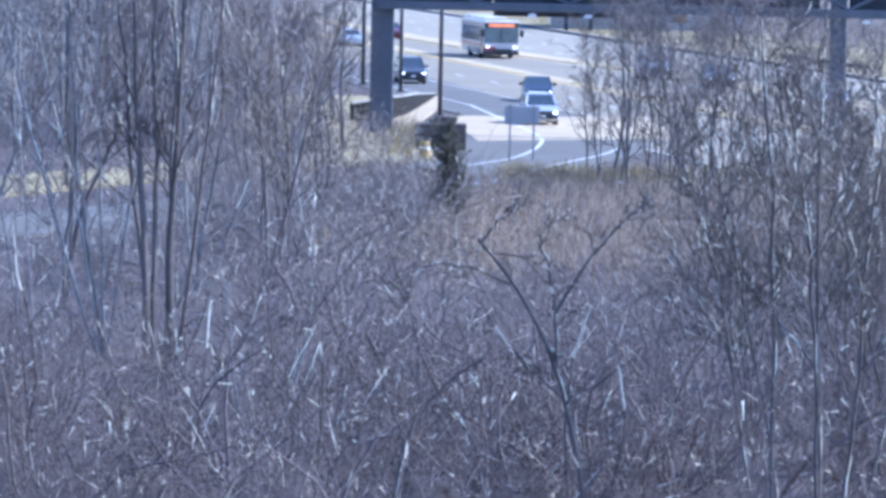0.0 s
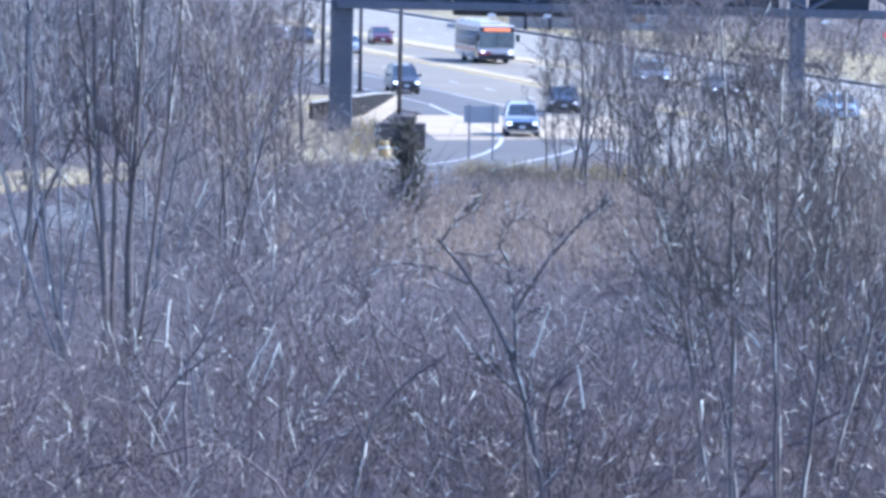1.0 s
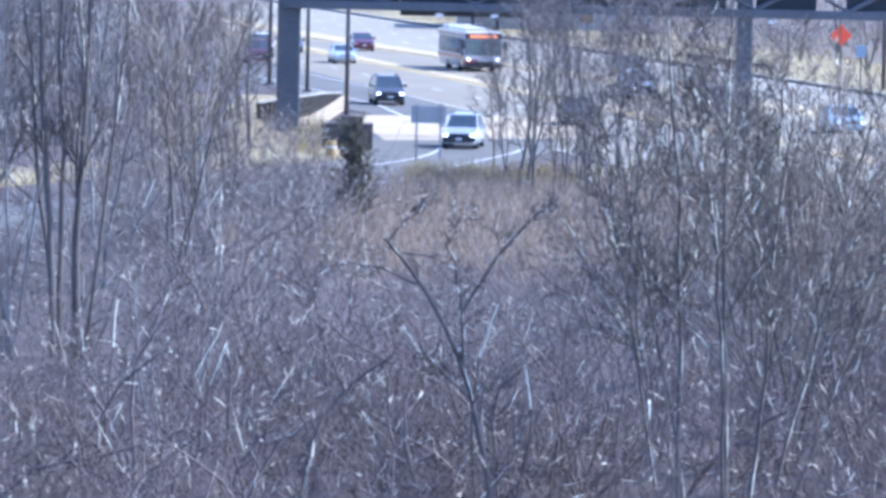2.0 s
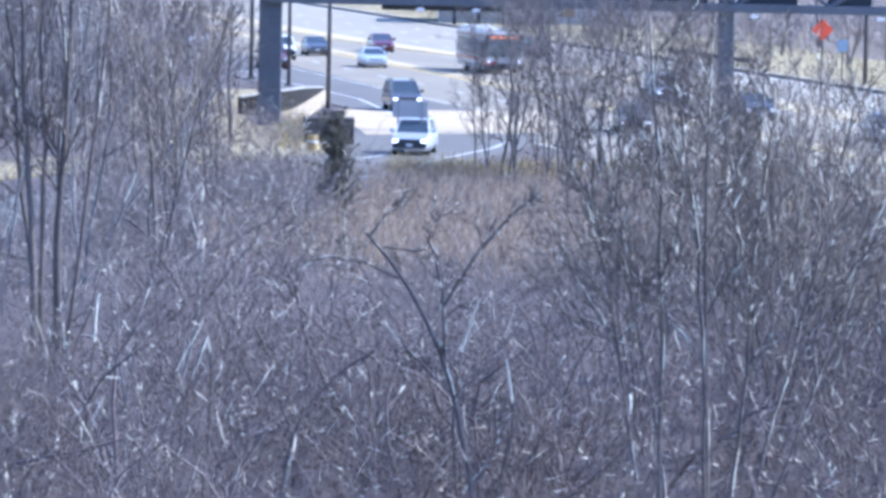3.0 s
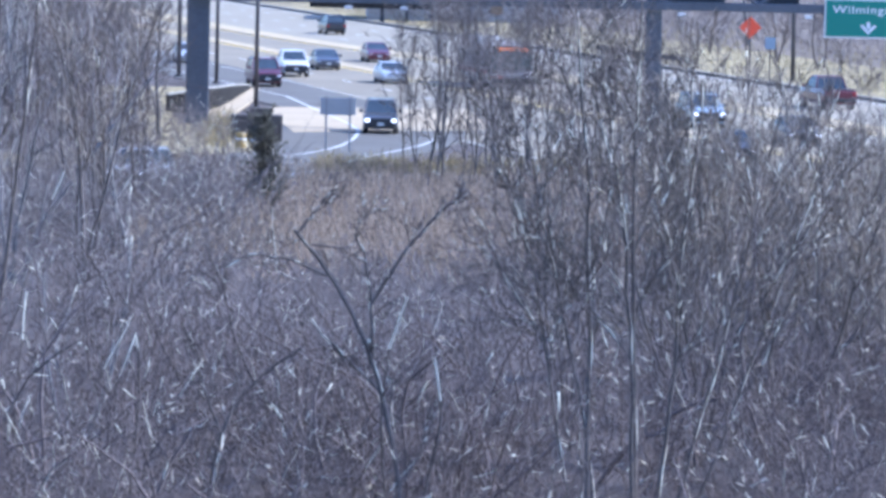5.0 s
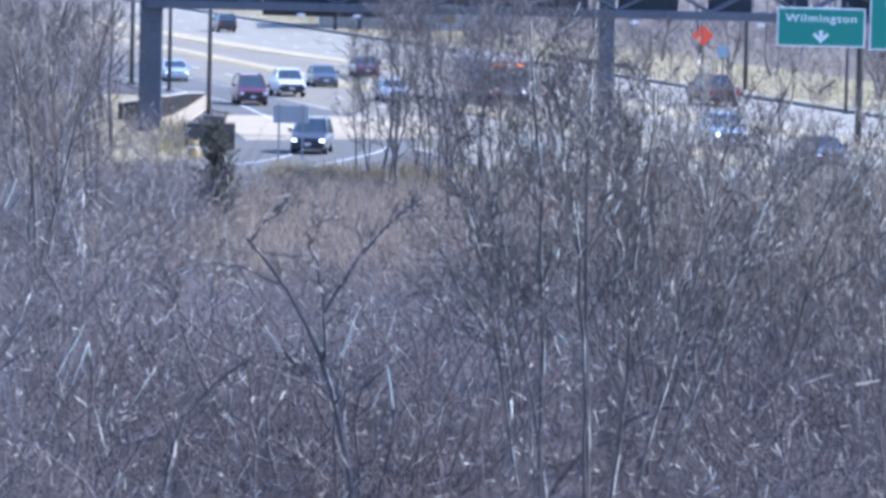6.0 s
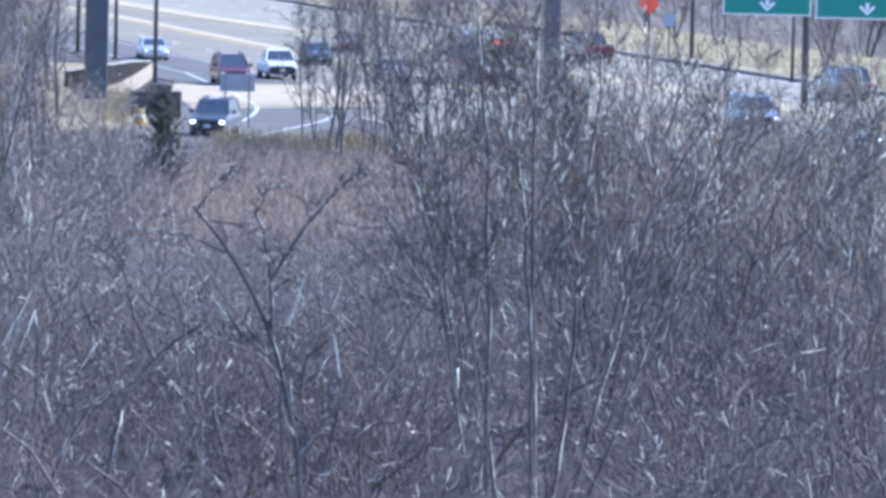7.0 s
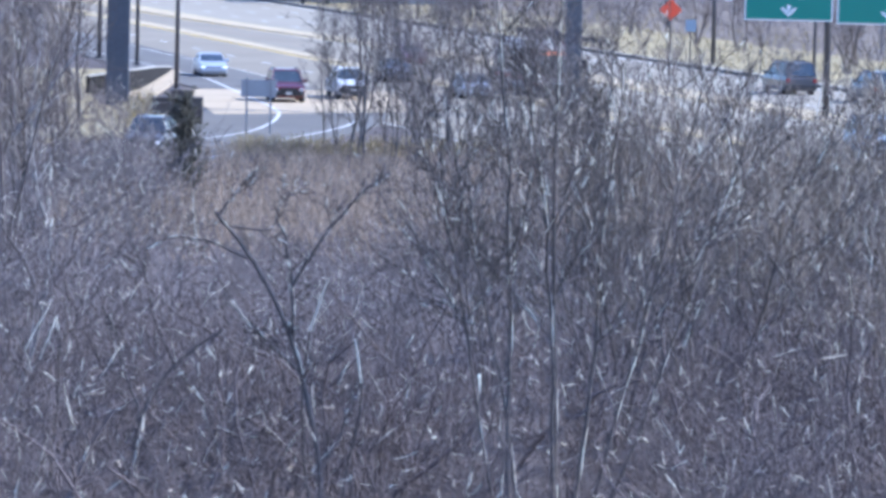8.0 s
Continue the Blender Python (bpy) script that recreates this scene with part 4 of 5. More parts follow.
def build_trees():
    for x, y, stems, h, spread, r, seed in TREES:
        label = "tall leafless grey tree with slender stems" if h > 8.5 else "low spreading leafless tree with a twiggy crown"
        fine = (10, 6, 4) if y < 200 else (11, 6, 3)
        row = 200 < y < 250 and x > 0
        if row:
            fine, h, r, spread = (11, 6, 4), h * 1.08, r * 0.75, spread * 0.8
        if y > 340:
            fine = (9, 5, 3)
        if 30 < seed < 40 or 47 < seed < 51:
            fine = (12, 6, 4)
        if 80 < seed < 95:
            fine = (7, 5, 3)
            label = "young bent leafless tree with dark bark"
        t = bare_tree(seed, stems, h, spread, r, fine, label, 0.08 if row else 0.12 if 200 < y < 340 else 0.2, FAR_BARK if row else PALE_BARK if 110 < y < 190 and x < 0 and seed not in (1, 4, 6) else BARK, 30 < seed < 40 or 47 < seed < 51, y < 190)
        t.matrix_world = pose(x, y, 0, 0, 0, seed * 37)


build_trees()

# x, y, stems, height, spread, radius, seed: the many-stemmed trees at the brush's edge
FANS = [
    (8.9, 124, 9, 9.8, 0.40, 0.055, 32), (6.4, 132, 6, 8.2, 0.26, 0.045, 33), (11.0, 126, 10, 9.2, 0.46, 0.052, 34),
    (13.4, 134, 11, 8.8, 0.46, 0.048, 35), (15.4, 142, 11, 8.2, 0.46, 0.048, 37), (14.4, 124, 9, 7.6, 0.44, 0.045, 48), (17.0, 136, 10, 7.6, 0.44, 0.045, 49), (19.2, 150, 10, 9.0, 0.42, 0.048, 50),
    (13.6, 172, 8, 6.4, 0.46, 0.042, 51), (16.2, 180, 8, 6.2, 0.46, 0.042, 52), (18.8, 172, 8, 6.4, 0.46, 0.042, 53), (21.0, 182, 8, 6.2, 0.46, 0.042, 54), (22.6, 170, 8, 6.6, 0.46, 0.042, 55), (15.6, 160, 8, 6.4, 0.46, 0.042, 56),
    (-6.3, 166, 4, 10.5, 0.16, 0.075, 93),
]
for x, y, stems, h, spread, r, seed in FANS:
    fan = fan_tree(seed, stems, h, spread, r, "many-stemmed leafless tree with upright fanning shoots" if h > 7.2 else "low many-stemmed leafless tree in the brush")
    fan.matrix_world = pose(x, y, 0, 0, 0, seed * 37)


def stem_tree(seed, x, y, stems, label, low, reach, shoots, bark=NEAR_BARK, angle=33, glint_count=3, twig=TWIG):
    """A clump of tall stems. Each stem: place across and along, lean, bow, height, radius."""
    rng = np.random.default_rng(seed)
    t = thing("bare_tree", label, "tree", pose(x, y, 0), "leafless roadside trees")
    z = np.linspace(0, 1, 15)
    lines, radii = [], []
    for dx, dy, lean, bow, h, r in stems:
        wob = np.cumsum(rng.normal(0, 0.0035 * h, (2, 15)), 1)
        wob -= wob[:, :1]
        lines.append(np.stack([dx + lean * h * z + bow * np.sin(np.pi * z) + wob[0], dy + wob[1], h * z - 0.1], 1))
        radii.append(r * (1 - 0.72 * z))
    trunk, tr = np.stack(lines), np.stack(radii)
    a, ar = sprouts(rng, trunk, tr, shoots[0], low, 0.97, angle, reach, 9, 0.13, 0.06, 0.55, 0.35)
    b, br = sprouts(rng, a, ar, shoots[1], 0.12, 1.0, 38, reach * 0.42, 5, 0.2, 0.05, 0.62, 0.45)
    c, cr = sprouts(rng, b, br, shoots[2], 0.1, 1.0, 44, reach * 0.16, 2, 0.3, 0.02, 0.8, 0.6)
    ar, br, cr = np.maximum(ar, 0.012), np.maximum(br, 0.008), np.maximum(cr, 0.0055)
    for i in range(len(trunk)):
        tubes("trunk", [(trunk[i:i + 1], tr[i:i + 1], 8)], bark, t)
    for i in range(len(a)):
        tubes("limb", [(a[i:i + 1], ar[i:i + 1], 5)], bark, t)
    tagged(tubes("crown", [(b, br, 3), (c, cr, 3)], twig, t, "fine leafless twigs"), kind="stuff")
    # sun glints put on as pale strips, several to each trunk
    patches = tubes("sun_glint", [(*glint_strips(rng, np.repeat(trunk, glint_count, 0), np.repeat(tr, glint_count, 0), 0.9, 1, 0.026), 5), (*glint_strips(rng, a.repeat(3, 0), ar.repeat(3, 0), 0.8, 1), 4), (*glint_strips(rng, b, br, 0.1, 0), 3)], GLINT_PALE_WOOD, t, "pale strips painted as sun glints on the bark")
    tagged(patches, kind="stuff")
    return t


# the clump at the brush's edge, the dark trunks beside the bend, and the pale leaning clump next to them
stem_tree(501, 6.0, 104, ((-0.53, -0.2, -0.045, 0.08, 10.6, 0.062), (0.2, -0.3, -0.07, 0.22, 9.6, 0.05), (0.4, -0.2, 0.012, -0.1, 10.8, 0.06), (0.55, 0.3, 0.1, 0.1, 9.4, 0.05),
                          (-0.25, -0.1, -0.16, 0.1, 8.6, 0.036), (0.75, 0.4, 0.24, 0.1, 9.0, 0.04), (-0.6, 0.3, -0.22, 0.2, 8.4, 0.034), (0.9, 0.1, 0.36, 0.1, 8.2, 0.036)),
          "grey clump of upright stems with a broad leafless crown", 0.4, 2.9, (15, 6, 4), angle=36, glint_count=7, twig=DARK_TWIG)
stem_tree(502, -8.75, 150, ((-0.22, 0, -0.006, 0.0, 13.5, 0.115), (-0.05, 0.3, 0.004, -0.04, 13.0, 0.09), (0.42, 0.1, 0.03, 0.05, 13.5, 0.11), (0.22, 0.4, 0.03, 0.05, 12.0, 0.085), (-0.12, 0.6, -0.1, 0.15, 12.5, 0.07), (0.55, 0.5, 0.1, 0.1, 12.5, 0.065)),
          "tall dark clump of straight trunks, leafless", 0.32, 3.4, (10, 6, 4), BARK, 28, 5)
stem_tree(503, -10.2, 150, ((0.0, 0, -0.31, 0.1, 12.0, 0.062), (0.05, 0.2, -0.1, -0.2, 12.5, 0.06), (0.15, 0.1, -0.02, -0.15, 11.0, 0.05), (-0.1, 0.3, -0.2, 0.2, 11.5, 0.05), (0.1, 0.4, 0.12, 0.1, 10.5, 0.045)),
          "pale clump of slender leaning leafless stems", 0.25, 2.8, (8, 6, 4), PALE_BARK, 30, 6)
stem_tree(504, -12.0, 146, ((0.4, 0, -0.09, 0.05, 7.5, 0.04), (0.1, 0.2, -0.2, 0.1, 8.5, 0.04), (0.5, 0.2, 0.14, 0.1, 7.0, 0.035)),
          "pale young leafless tree with thin stems", 0.25, 2.2, (8, 5, 4), PALE_BARK, 34, 4)


def bent(points, n=12):
    """A rounded limb line through a few places (across, along, height)."""
    p = np.array(points, float)
    at = np.concatenate([[0], np.cumsum(np.linalg.norm(np.diff(p, axis=0), axis=1))])
    s = np.linspace(0, at[-1], n)
    line = np.stack([np.interp(s, at, p[:, i]) for i in range(3)], 1)
    line[1:-1] = (line[:-2] + 2 * line[1:-1] + line[2:]) / 4
    return line


def branching(seed, x, y, limbs_, label, per=(6, 4, 4), reach=0.85):
    """A crooked open tree grown from a few named limbs: (points, radius, share of painted sun glints)."""
    rng = np.random.default_rng(seed)
    t = thing("bare_tree", label, "tree", pose(x, y, 0), "leafless roadside trees")
    p = np.stack([bent(q) for q, _, _ in limbs_]) + rng.normal(0, 0.012, (len(limbs_), 12, 3))
    r = np.stack([rad * 1.05 * np.linspace(1, 0.5, 12) for _, rad, _ in limbs_])
    for i in range(len(p)):
        tubes("trunk" if i == 0 else "limb", [(p[i:i + 1], r[i:i + 1], 8)], NEAR_BARK, t)
    b, br = sprouts(rng, p, r, per[0], 0.2, 1.0, 42, reach, 6, 0.2, 0.05, 0.5, 0.35)
    c, cr = sprouts(rng, b, br, per[1], 0.15, 1.0, 42, reach * 0.45, 4, 0.25, 0.03, 0.62, 0.5)
    d, dr = sprouts(rng, c, cr, per[2], 0.1, 1.0, 45, reach * 0.2, 2, 0.3, 0.0, 0.8, 0.6)
    tagged(tubes("crown", [(b, np.maximum(br, 0.009), 4), (c, np.maximum(cr, 0.007), 3), (d, np.maximum(dr, 0.006), 3)], DARK_TWIG, t, "fine leafless twigs"), kind="stuff")
    # limbs with a share get pale strips painted as sunlight
    glint_parts = [(*glint_strips(rng, p[i:i + 1].repeat(6, 0), r[i:i + 1].repeat(7, 0), share, 2, 0.017), 5) for i, (_, _, share) in enumerate(limbs_) if share]
    glint_parts.append((*glint_strips(rng, b.repeat(2, 0), np.maximum(br, 0.009).repeat(2, 0), 0.7, 1), 4))
    glint_parts.append((*glint_strips(rng, c, np.maximum(cr, 0.007), 0.15, 1), 3))
    tagged(tubes("sun_glint", glint_parts, GLINT_PALE_WOOD, t, "pale strips painted as sun glints on the bark"), kind="stuff")


branching(77, 1.5, 104, (
    (((0.55, 0, -0.2), (0.45, 0, 1.8), (0.08, 0, 3.4), (-0.1, 0, 4.1), (-0.54, 0, 4.95), (-0.95, 0, 5.55), (-1.3, 0, 6.1), (-1.62, 0, 6.35)), 0.06, 0.8),
    (((-0.08, 0, 4.0), (-0.14, 0, 5.0), (-0.28, 0.1, 5.85), (-0.5, 0.1, 6.3)), 0.04, 1.0),
    (((-0.14, 0, 5.0), (0.22, 0, 5.63), (0.6, 0.1, 6.2), (1.05, 0.1, 6.7), (1.65, 0.2, 7.15)), 0.036, 0.6),
    (((-0.95, 0, 5.5), (-1.7, 0.1, 5.82), (-2.4, 0.2, 5.9), (-2.9, 0.2, 5.6)), 0.026, 0.8),
    (((-1.55, 0, 6.3), (-1.15, 0.1, 6.8), (-0.9, 0.1, 7.1)), 0.024, 1.0),
    (((-1.3, 0, 6.1), (-0.5, 0, 6.0), (-0.42, 0.1, 6.55), (0.12, 0.2, 6.95)), 0.02, 1.0),
    (((0.05, 0, 3.4), (-0.45, 0, 3.85), (-1.15, 0.1, 4.55), (-1.5, 0.1, 5.1)), 0.024, 0.9),
    (((0.35, 0, 1.4), (0.8, 0, 2.2), (1.0, 0.1, 3.1)), 0.024, 0.5)), "dark forked leafless tree with an open crooked crown")
branching(78, -1.0, 103, (
    (((-0.68, 0, -0.2), (-0.64, 0, 1.1), (-0.4, 0, 2.75), (0.2, 0, 3.65), (1.1, 0, 4.25)), 0.04, 0.0),
    (((-0.4, 0, 2.7), (-0.75, 0.1, 3.5), (-0.9, 0.1, 4.3)), 0.02, 0.3)), "dark young leafless tree arching over the brush", (7, 4, 3), 0.8)
branching(79, -5.2, 104, (
    (((-1.3, 0, 1.2), (-0.95, 0, 2.05), (-0.2, 0, 2.6), (0.05, 0, 3.25), (0.45, 0, 3.75), (1.1, 0, 4.2)), 0.034, 0.2),
    (((-1.35, 0, -0.2), (-1.32, 0, 0.6), (-1.28, 0, 1.3)), 0.038, 0.0),
    (((0.0, 0, 3.1), (-0.4, 0.1, 3.9), (-0.5, 0.1, 4.6)), 0.018, 0.4)), "dark crooked leafless tree leaning in the brush", (7, 4, 3), 0.8)


def dead_stem(x, y, top, lean, pale, r, seed):
    """A broken stem without twigs whose uppermost metre or so has lost its bark."""
    rng = np.random.default_rng(seed)
    t = thing("dead_stem", "pale barkless dead stem standing in the brush", "dead tree", pose(x, y, 0), "dead stems")
    line = limbs(rng, np.array([[-lean * top, 0, -0.2]]), np.array([[lean, 0, 1.0]]), np.array([(top + 0.2) * math.hypot(1, lean)]), 16, 0.09, 0)
    line = line + (np.array([0, 0, top]) - line[0, -1]) * np.linspace(0, 1, 16)[None, :, None]
    rad = r * 0.85 * np.linspace(1.25, 0.7, 16)[None, :] * rng.uniform(0.8, 1.15, (1, 16))
    cut = max(2, min(14, int(15 * (1 - pale / top))))
    tubes("trunk", [(line[:, :cut + 1], rad[:, :cut + 1], 7)], NEAR_BARK, t)
    tubes("broken_top", [(line[:, cut:], rad[:, cut:] * 1.05, 7)], GLINT_PALE_WOOD, t, "pale barkless broken top")


DEAD = ((2.02, 104, 5.15, 0.03, 0.7, 0.029), (2.54, 104, 4.05, 0.2, 0.7, 0.027), (-5.8, 120, 3.9, 0.03, 0.85, 0.026), (-3.3, 112, 4.1, 0.45, 0.9, 0.019), (-5.9, 140, 5.4, 0.33, 0.7, 0.03),
        (-9.5, 150, 4.25, 0.3, 0.9, 0.022), (-12.4, 148, 3.6, -0.25, 1.6, 0.026), (2.27, 104, 2.15, 0.5, 0.6, 0.018))
for k, spec in enumerate(DEAD):
    dead_stem(*spec, 300 + k)


def far_woods():
    """The closed leafless wood behind the bend of the ramp, too far off to count."""
    rng = np.random.default_rng(12)
    y = rng.uniform(256, 430, 310)
    x = -rng.uniform(0.036, 0.096, 310) * y
    keep = (AY * x - AX * y < 55) & (x < -9 - 0.4 * np.maximum(0, 272 - y))
    x, y = x[keep], y[keep]
    n = len(x)
    start = np.stack([x, y, np.full(n, -0.2)], 1)
    way = np.stack([rng.normal(0, 0.1, n), rng.normal(0, 0.1, n), np.ones(n)], 1)
    trunk = limbs(rng, start, way, rng.uniform(8, 13, n), 8, 0.06, 0.02)
    tr = rng.uniform(0.05, 0.13, n)[:, None] * np.linspace(1, 0.25, 8)[None, :]
    a, ar = sprouts(rng, trunk, tr, 13, 0.08, 0.98, 40, 3.2, 4, 0.16, 0.1, 0.55, 0.4)
    b, br = sprouts(rng, a, ar, 4, 0.15, 1.0, 42, 1.4, 2, 0.25, 0.05, 0.6, 0.6)
    ob = tubes("far_woods", [(trunk, tr, 5), (a, np.maximum(ar, 0.018), 3), (b, np.maximum(br, 0.014), 3)], HAZED_WOODS_TWIG)
    tagged(ob, "dense leafless grey woods behind the ramp", "woods", kind="stuff")


far_woods()


def verge_woods():
    """The leafless wood that closes the far verge."""
    rng = np.random.default_rng(14)
    n = 250
    q, r = 116 + rng.uniform(0, 1, n) ** 0.8 * 70, rng.uniform(250, 620, n)
    start = np.stack([AY * q + AX * r, -AX * q + AY * r, np.full(n, -0.2)], 1)
    way = np.stack([rng.normal(0, 0.1, n), rng.normal(0, 0.1, n), np.ones(n)], 1)
    trunk = limbs(rng, start, way, rng.uniform(7, 13, n), 7, 0.06, 0.02)
    tr = rng.uniform(0.07, 0.2, n)[:, None] * np.linspace(1, 0.25, 7)[None, :]
    a, ar = sprouts(rng, trunk, tr, 9, 0.05, 0.98, 42, 3.0, 4, 0.16, 0.1, 0.5, 0.4)
    b, br = sprouts(rng, a, ar, 4, 0.15, 1.0, 42, 1.4, 2, 0.25, 0.05, 0.6, 0.6)
    ob = tubes("verge_woods", [(trunk, tr, 5), (a, np.maximum(ar, 0.02), 3), (b, np.maximum(br, 0.016), 3)], HAZED_WOODS_TWIG)
    tagged(ob, "dense leafless brown-grey woods beyond the far verge", "woods", kind="stuff")


verge_woods()


def verge_scrub():
    """Low grey scrub on the far verge."""
    rng = np.random.default_rng(31)
    n = 1500
    q, r = 104 + rng.uniform(0, 1, n) ** 0.8 * 46, rng.uniform(260, 520, n)
    start = np.stack([AY * q + AX * r, -AX * q + AY * r, np.zeros(n)], 1)
    way = np.stack([rng.normal(0, 0.4, n), rng.normal(0, 0.4, n), np.ones(n)], 1)
    stem = limbs(rng, start, way, rng.uniform(0.8, 3.6, n), 5, 0.2, 0.02)
    sr = np.full((n, 5), 0.028) * np.linspace(1, 0.4, 5)
    a, ar = sprouts(rng, stem, sr, 6, 0.1, 1.0, 48, 1.2, 3, 0.3, 0.05, 0.7, 0.6)
    ob = tubes("scrub", [(stem, sr, 3), (a, np.maximum(ar, 0.014), 3)], HAZED_TWIG)
    tagged(ob, "low leafless grey scrub on the far verge", "brush", kind="stuff")


verge_scrub()


def evergreen(x, y, h, r, seed, label):
    rng = np.random.default_rng(seed)
    t = thing("evergreen_bush", label, "bush", pose(x, y, 0))
    trunk = limbs(rng, np.array([[0, 0, -0.1]]), np.array([[0.0, 0, 1]]), np.array([h]), 8, 0.03, 0)
    tr = 0.07 * np.linspace(1, 0.2, 8)[None, :]
    tubes("trunk", [(trunk, tr, 6)], BARK, t)
    a, ar = sprouts(rng, trunk, tr, 210, 0.02, 0.97, 58, r, 5, 0.12, 0.14, 0.4, 0.4)
    b, br = sprouts(rng, a, ar, 16, 0.2, 1.0, 44, 0.22, 3, 0.2, 0.08, 1, 1)
    tubes("foliage", [(a, np.maximum(ar, 0.006), 3), (b, np.full(br.shape, 0.022) * np.array([1, 0.9, 0.3]), 3)], NEEDLE, t, "dense dark scaly foliage")


evergreen(-1.32, 209, 3.85, 1.3, 1, "dark evergreen bush beside the ramp")
evergreen(12.7, 196, 5.0, 1.1, 3, "dark evergreen bush among bare trees")


def grass_tufts():
    rng = np.random.default_rng(9)
    n = 4000
    q, r = rng.uniform(97.2, 125, n), rng.uniform(270, 520, n)
    x, y = AY * q + AX * r, -AX * q + AY * r
    n2 = 2000
    x2, y2 = rng.uniform(0.5, 18, n2), rng.uniform(243, 249, n2)
    x3, y3 = rng.uniform(-4.9, -3.4, 500), rng.uniform(262, 292, 500)
    x, y = np.concatenate([x, x2, x3]), np.concatenate([y, y2, y3])
    m = len(x)
    start = np.stack([x, y, np.zeros(m)], 1)
    way = np.stack([rng.normal(0, 0.4, m), rng.normal(0, 0.4, m), np.ones(m)], 1)
    p = limbs(rng, start, way, rng.uniform(0.3, 1.0, m), 3, 0.25, -0.1)
    g = tubes("dry_grass", [(p, np.full((m, 3), 0.02) * np.array([1.2, 1, 0.2]), 3)], STRAW)
    tagged(g, "tall dry straw-coloured grass and weeds", "grass", kind="stuff")


grass_tufts()


# ---- traffic ----
EXIT = smooth_line([hw(64.5, 520), hw(63.9, 400), hw(63.0, 380), hw(61.9, 355), hw(61.1, 340), hw(60.4, 323), hw(59.3, 307), (3.0, 299), (3.85, 287), (3.8, 277), (3.0, 270.5), (1.7, 260), (0.3, 252.6), (-0.5, 248.7),
                    (-1.5, 245.8), (-2.9, 241.3), (-4.7, 233.2), (-9, 221), (-16.5, 205), (-27, 180)], 1.0)


def at_y(y):
    """The place and heading on the exit's line at a distance y."""
    for a, b in zip(EXIT, EXIT[1:]):
        if a.y >= y >= b.y:
            return a + (b - a) * ((a.y - y) / max(1e-6, a.y - b.y))
    return EXIT[-1]


def curve_fit(knots, t):
    ts, vs = [k[0] for k in knots], [k[1] for k in knots]
    return float(np.polyval(np.polyfit(ts, vs, min(3, len(ts) - 1)), t)) if len(ts) < 4 else float(np.interp(t, ts, vs))


TIMES = [0.25 * i for i in range(33)]


def exit_rows(length, knots):
    rows = []
    for t in TIMES:
        y = sum(curve_fit(knots, min(8, max(0, t + d))) for d in (-0.25, 0, 0.25)) / 3 if 0.2 < t < 7.8 else curve_fit(knots, t)
        y -= 1.6
        front, back = at_y(y), at_y(y + length * 0.9)
        way = (front - back).normalized()
        mid = front - way * length / 2
        rows.append((t, pose(mid.x, mid.y, 0.012, 0, 0, 0.85 * math.degrees(math.atan2(way.x, -way.y)))))
    return rows


def lane_rows(length, q, knots, away=False, turn=0):
    rows = []
    for t in TIMES:
        r = sum(curve_fit(knots, min(8, max(0, t + d))) for d in (-0.25, 0, 0.25)) / 3 if 0.2 < t < 7.8 else curve_fit(knots, t)
        qq = float(np.interp(t, [k[0] for k in q], [k[1] for k in q])) if isinstance(q, list) else q
        r -= 1.6
        x, y = hw(qq, r - length / 2 if away else r + length / 2)
        rows.append((t, pose(x, y, 0.004, 0, 0, 7.0 + turn + (183.75 if away else 0))))
    return rows


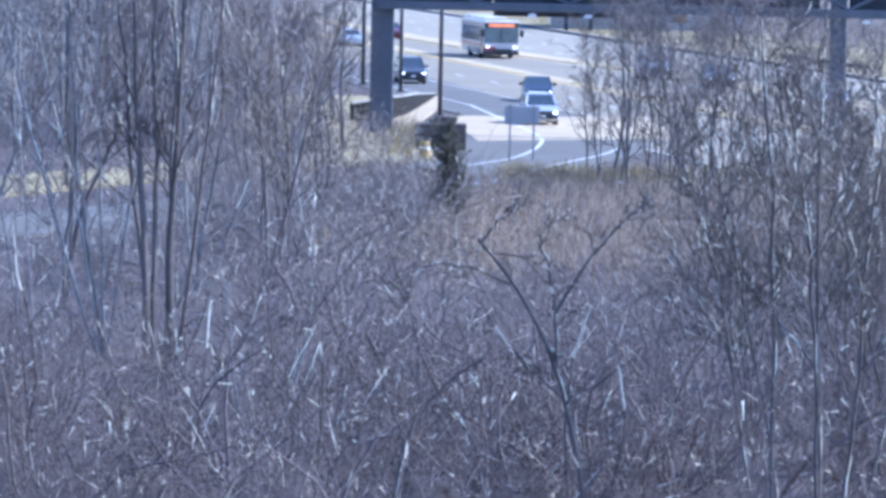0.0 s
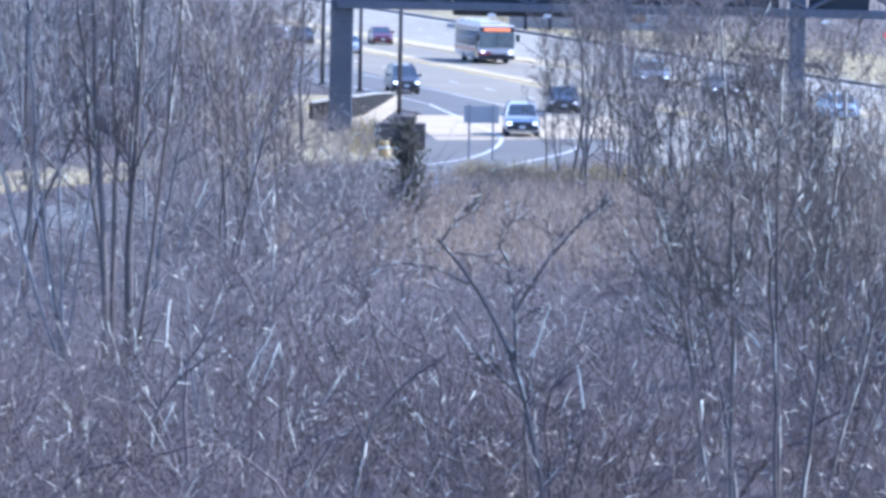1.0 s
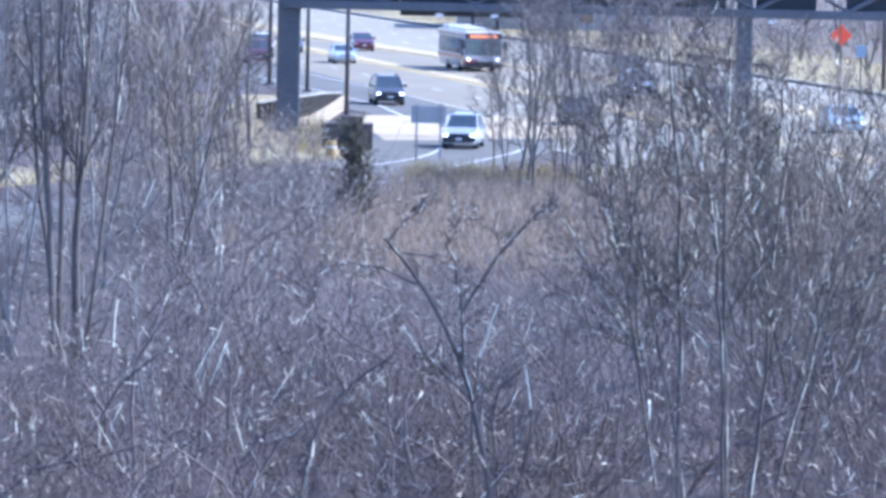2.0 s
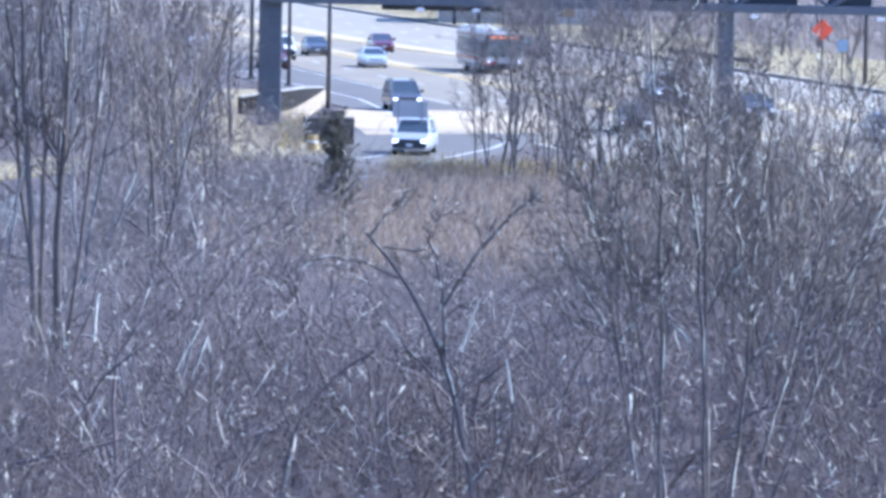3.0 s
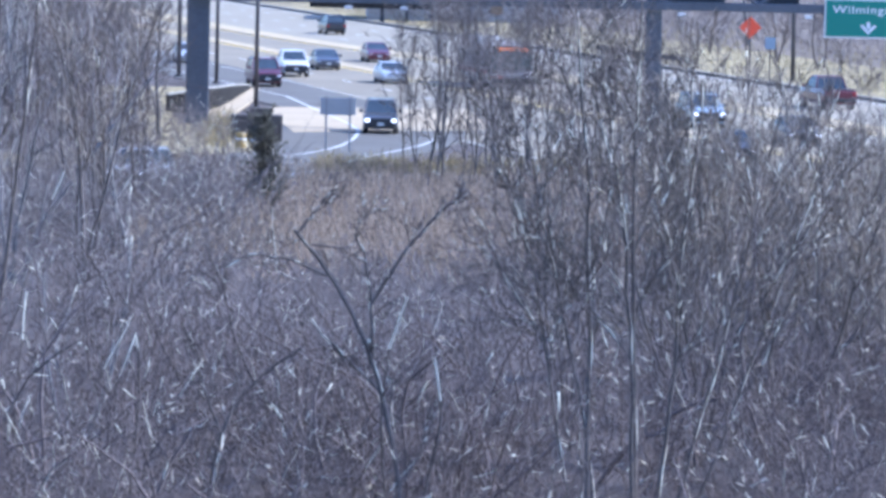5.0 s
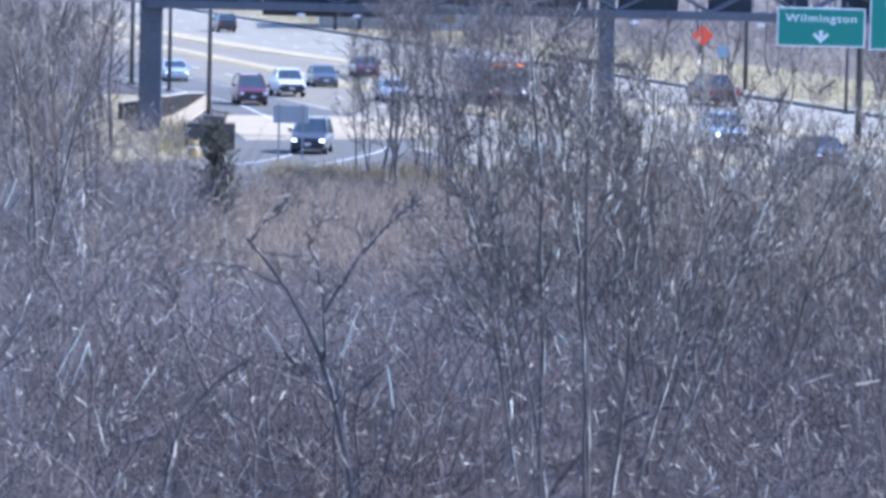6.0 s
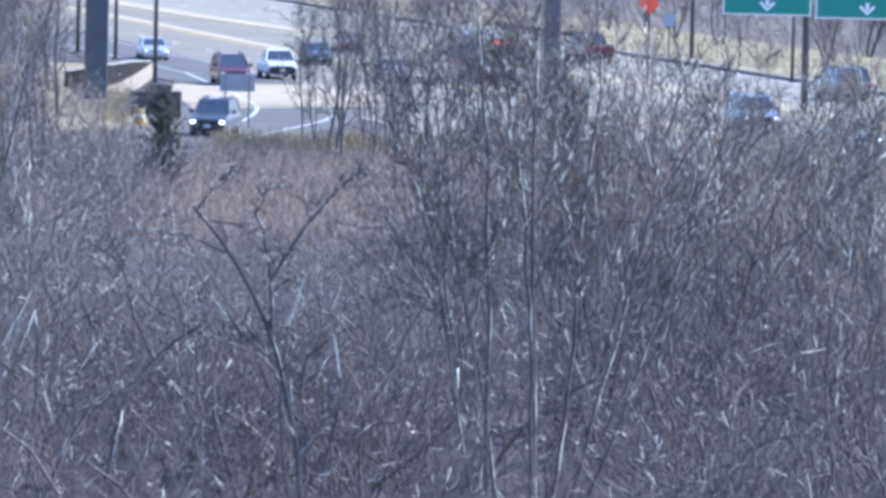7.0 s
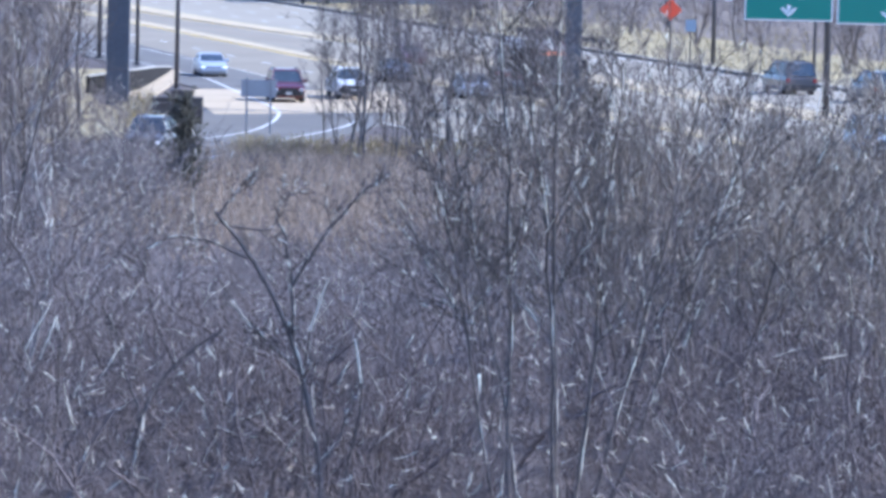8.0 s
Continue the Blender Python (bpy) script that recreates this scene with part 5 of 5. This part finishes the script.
def motions():
    walk(silver_suv, exit_rows(4.7, [(0, 300), (1, 286.5), (1.5, 278.5), (2.8, 264.5), (3.2, 257.2), (3.5, 252.6), (3.8, 248.6), (4.0, 245.6), (4.3, 240.4), (4.7, 232.5), (5.8, 212), (8, 184)]))
    walk(charcoal_suv, exit_rows(4.8, [(0, 356), (1, 340), (1.5, 331.5), (2.8, 311.5), (3.5, 301), (4.5, 287), (5.8, 270.5), (6, 267.5), (6.5, 259.4), (7, 253.6), (7.25, 250.6), (7.5, 247.2), (7.75, 243.6), (8, 239.8)]))
    walk(red_suv, exit_rows(4.7, [(0, 430), (1.5, 400), (3.5, 360), (4.5, 345), (5.8, 327), (6.5, 315), (7, 308), (8, 295.5)]))
    walk(silver_sedan_follow, exit_rows(4.7, [(0, 467), (4.5, 385), (6.5, 350), (7, 342.5), (8, 327)]))
    walk(white_pickup, lane_rows(5.7, [(0, 66.6), (4.5, 66.0), (5.8, 65.2), (7, 63.7), (8, 62.8)], [(0, 436), (3.5, 374), (4.5, 357.5), (5.8, 335), (6.5, 321), (7, 311.5), (8, 294)]))
    walk(dark_sedan, lane_rows(4.7, 70.3, [(0, 450), (1, 430), (2.8, 396), (3.5, 385), (4.5, 369.5), (6.5, 340), (7, 333), (8, 317)]))
    walk(silver_sedan, lane_rows(4.7, 70.2, [(0, 426), (1, 408.5), (1.5, 398), (2.8, 374), (3.5, 361), (4.5, 347.5), (8, 297)]))
    walk(red_sedan, lane_rows(4.7, 76.9, [(0, 447), (1, 432.5), (1.5, 425.5), (3.5, 395), (4.5, 384), (8, 342)]))
    walk(black_sedan, lane_rows(4.7, [(0, 64.8), (1, 65.6), (4, 67.5), (8, 70)], [(0, 324.7), (1, 309.6), (4, 266), (8, 205)], turn=-6))
    walk(bus, lane_rows(10.5, [(0, 77.2), (1, 77.6), (4.5, 76.5), (8, 75.4)], [(0, 402.5), (1, 391.5), (1.5, 383), (3.5, 354.5), (4.5, 341.5), (6, 322.5), (7, 307.5), (8, 300.5)], turn=2.5))
    walk(lane_sedan_a, lane_rows(4.7, [(0, 81.3), (4, 77.5), (8, 76)], [(0, 320), (1, 305), (4, 258), (8, 196)]))
    walk(lane_sedan_b, lane_rows(4.7, [(0, 81.6), (4.5, 75.6), (8, 76.2)], [(0, 350.5), (3.5, 288.3), (4.5, 273.4), (6.5, 249), (8, 229)]))
    walk(lane_suv, lane_rows(4.7, [(0, 80.4), (4.5, 75.7), (8, 76)], [(0, 364), (4.5, 292.6), (6.5, 266), (7, 258), (8, 242)]))
    walk(dark_van, lane_rows(5.1, 86.0, [(0, 326), (4.5, 432), (6.5, 486), (8, 522)], True))
    walk(red_pickup, lane_rows(5.7, 90.0, [(0, 244), (4.5, 309.4), (6, 331), (7, 348), (8, 365)], True))
    walk(grey_van, lane_rows(5.1, 91.5, [(0, 177), (4.5, 256), (7, 299), (8, 313)], True))
    walk(grey_suv, lane_rows(4.7, 93.3, [(0, 160), (4.5, 240), (7, 285), (8, 302)], True))


silver_suv = car("silver_suv", "suv", SILVER, "silver sport utility vehicle with headlights on", "car", size=0.93)
charcoal_suv = car("charcoal_suv", "suv", CHARCOAL, "charcoal sport utility vehicle with headlights on", "car", size=0.93)
red_suv = car("red_suv", "suv", RED, "dark red sport utility vehicle in the exit lane", "car", lights=False, size=0.95)
silver_sedan_follow = car("silver_sedan", "sedan", SILVER, "silver sedan following in the exit lane", "car", size=0.91)
white_pickup = car("white_pickup", "pickup", WHITE, "white pickup truck with a dark grille", "truck", lights=False, size=0.88)
dark_sedan = car("dark_sedan", "sedan", CHARCOAL, "dark grey sedan in the middle lane", "car", lights=False, size=0.91)
silver_sedan = car("silver_sedan", "sedan", SILVER, "pale silver sedan in the middle lane", "car", lights=False, size=0.91)
red_sedan = car("red_sedan", "sedan", RED, "dark red sedan behind the bus", "car", lights=False, size=0.91)
black_sedan = car("black_sedan", "sedan", BLACK, "black sedan passing the exit", "car")
bus = city_bus()
lane_sedan_a = car("sedan", "sedan", PALE_BLUE, "pale blue sedan in the through lane", "car")
lane_sedan_b = car("sedan", "sedan", CHARCOAL, "dark sedan in the through lane", "car")
lane_suv = car("blue_suv", "suv", PALE_BLUE, "pale blue sport utility vehicle in the through lane", "car")
dark_van = car("dark_suv", "suv", BLACK, "dark compact sport utility vehicle driving away", "car", lights=False, size=0.86)
red_pickup = car("red_pickup", "pickup", RED, "dark red pickup truck driving away", "truck", lights=False)
grey_van = car("grey_van", "van", CHARCOAL, "dark grey van driving away", "van", lights=False)
grey_suv = car("grey_suv", "suv", CHARCOAL, "dark grey sport utility vehicle driving away", "car", lights=False)

motions()
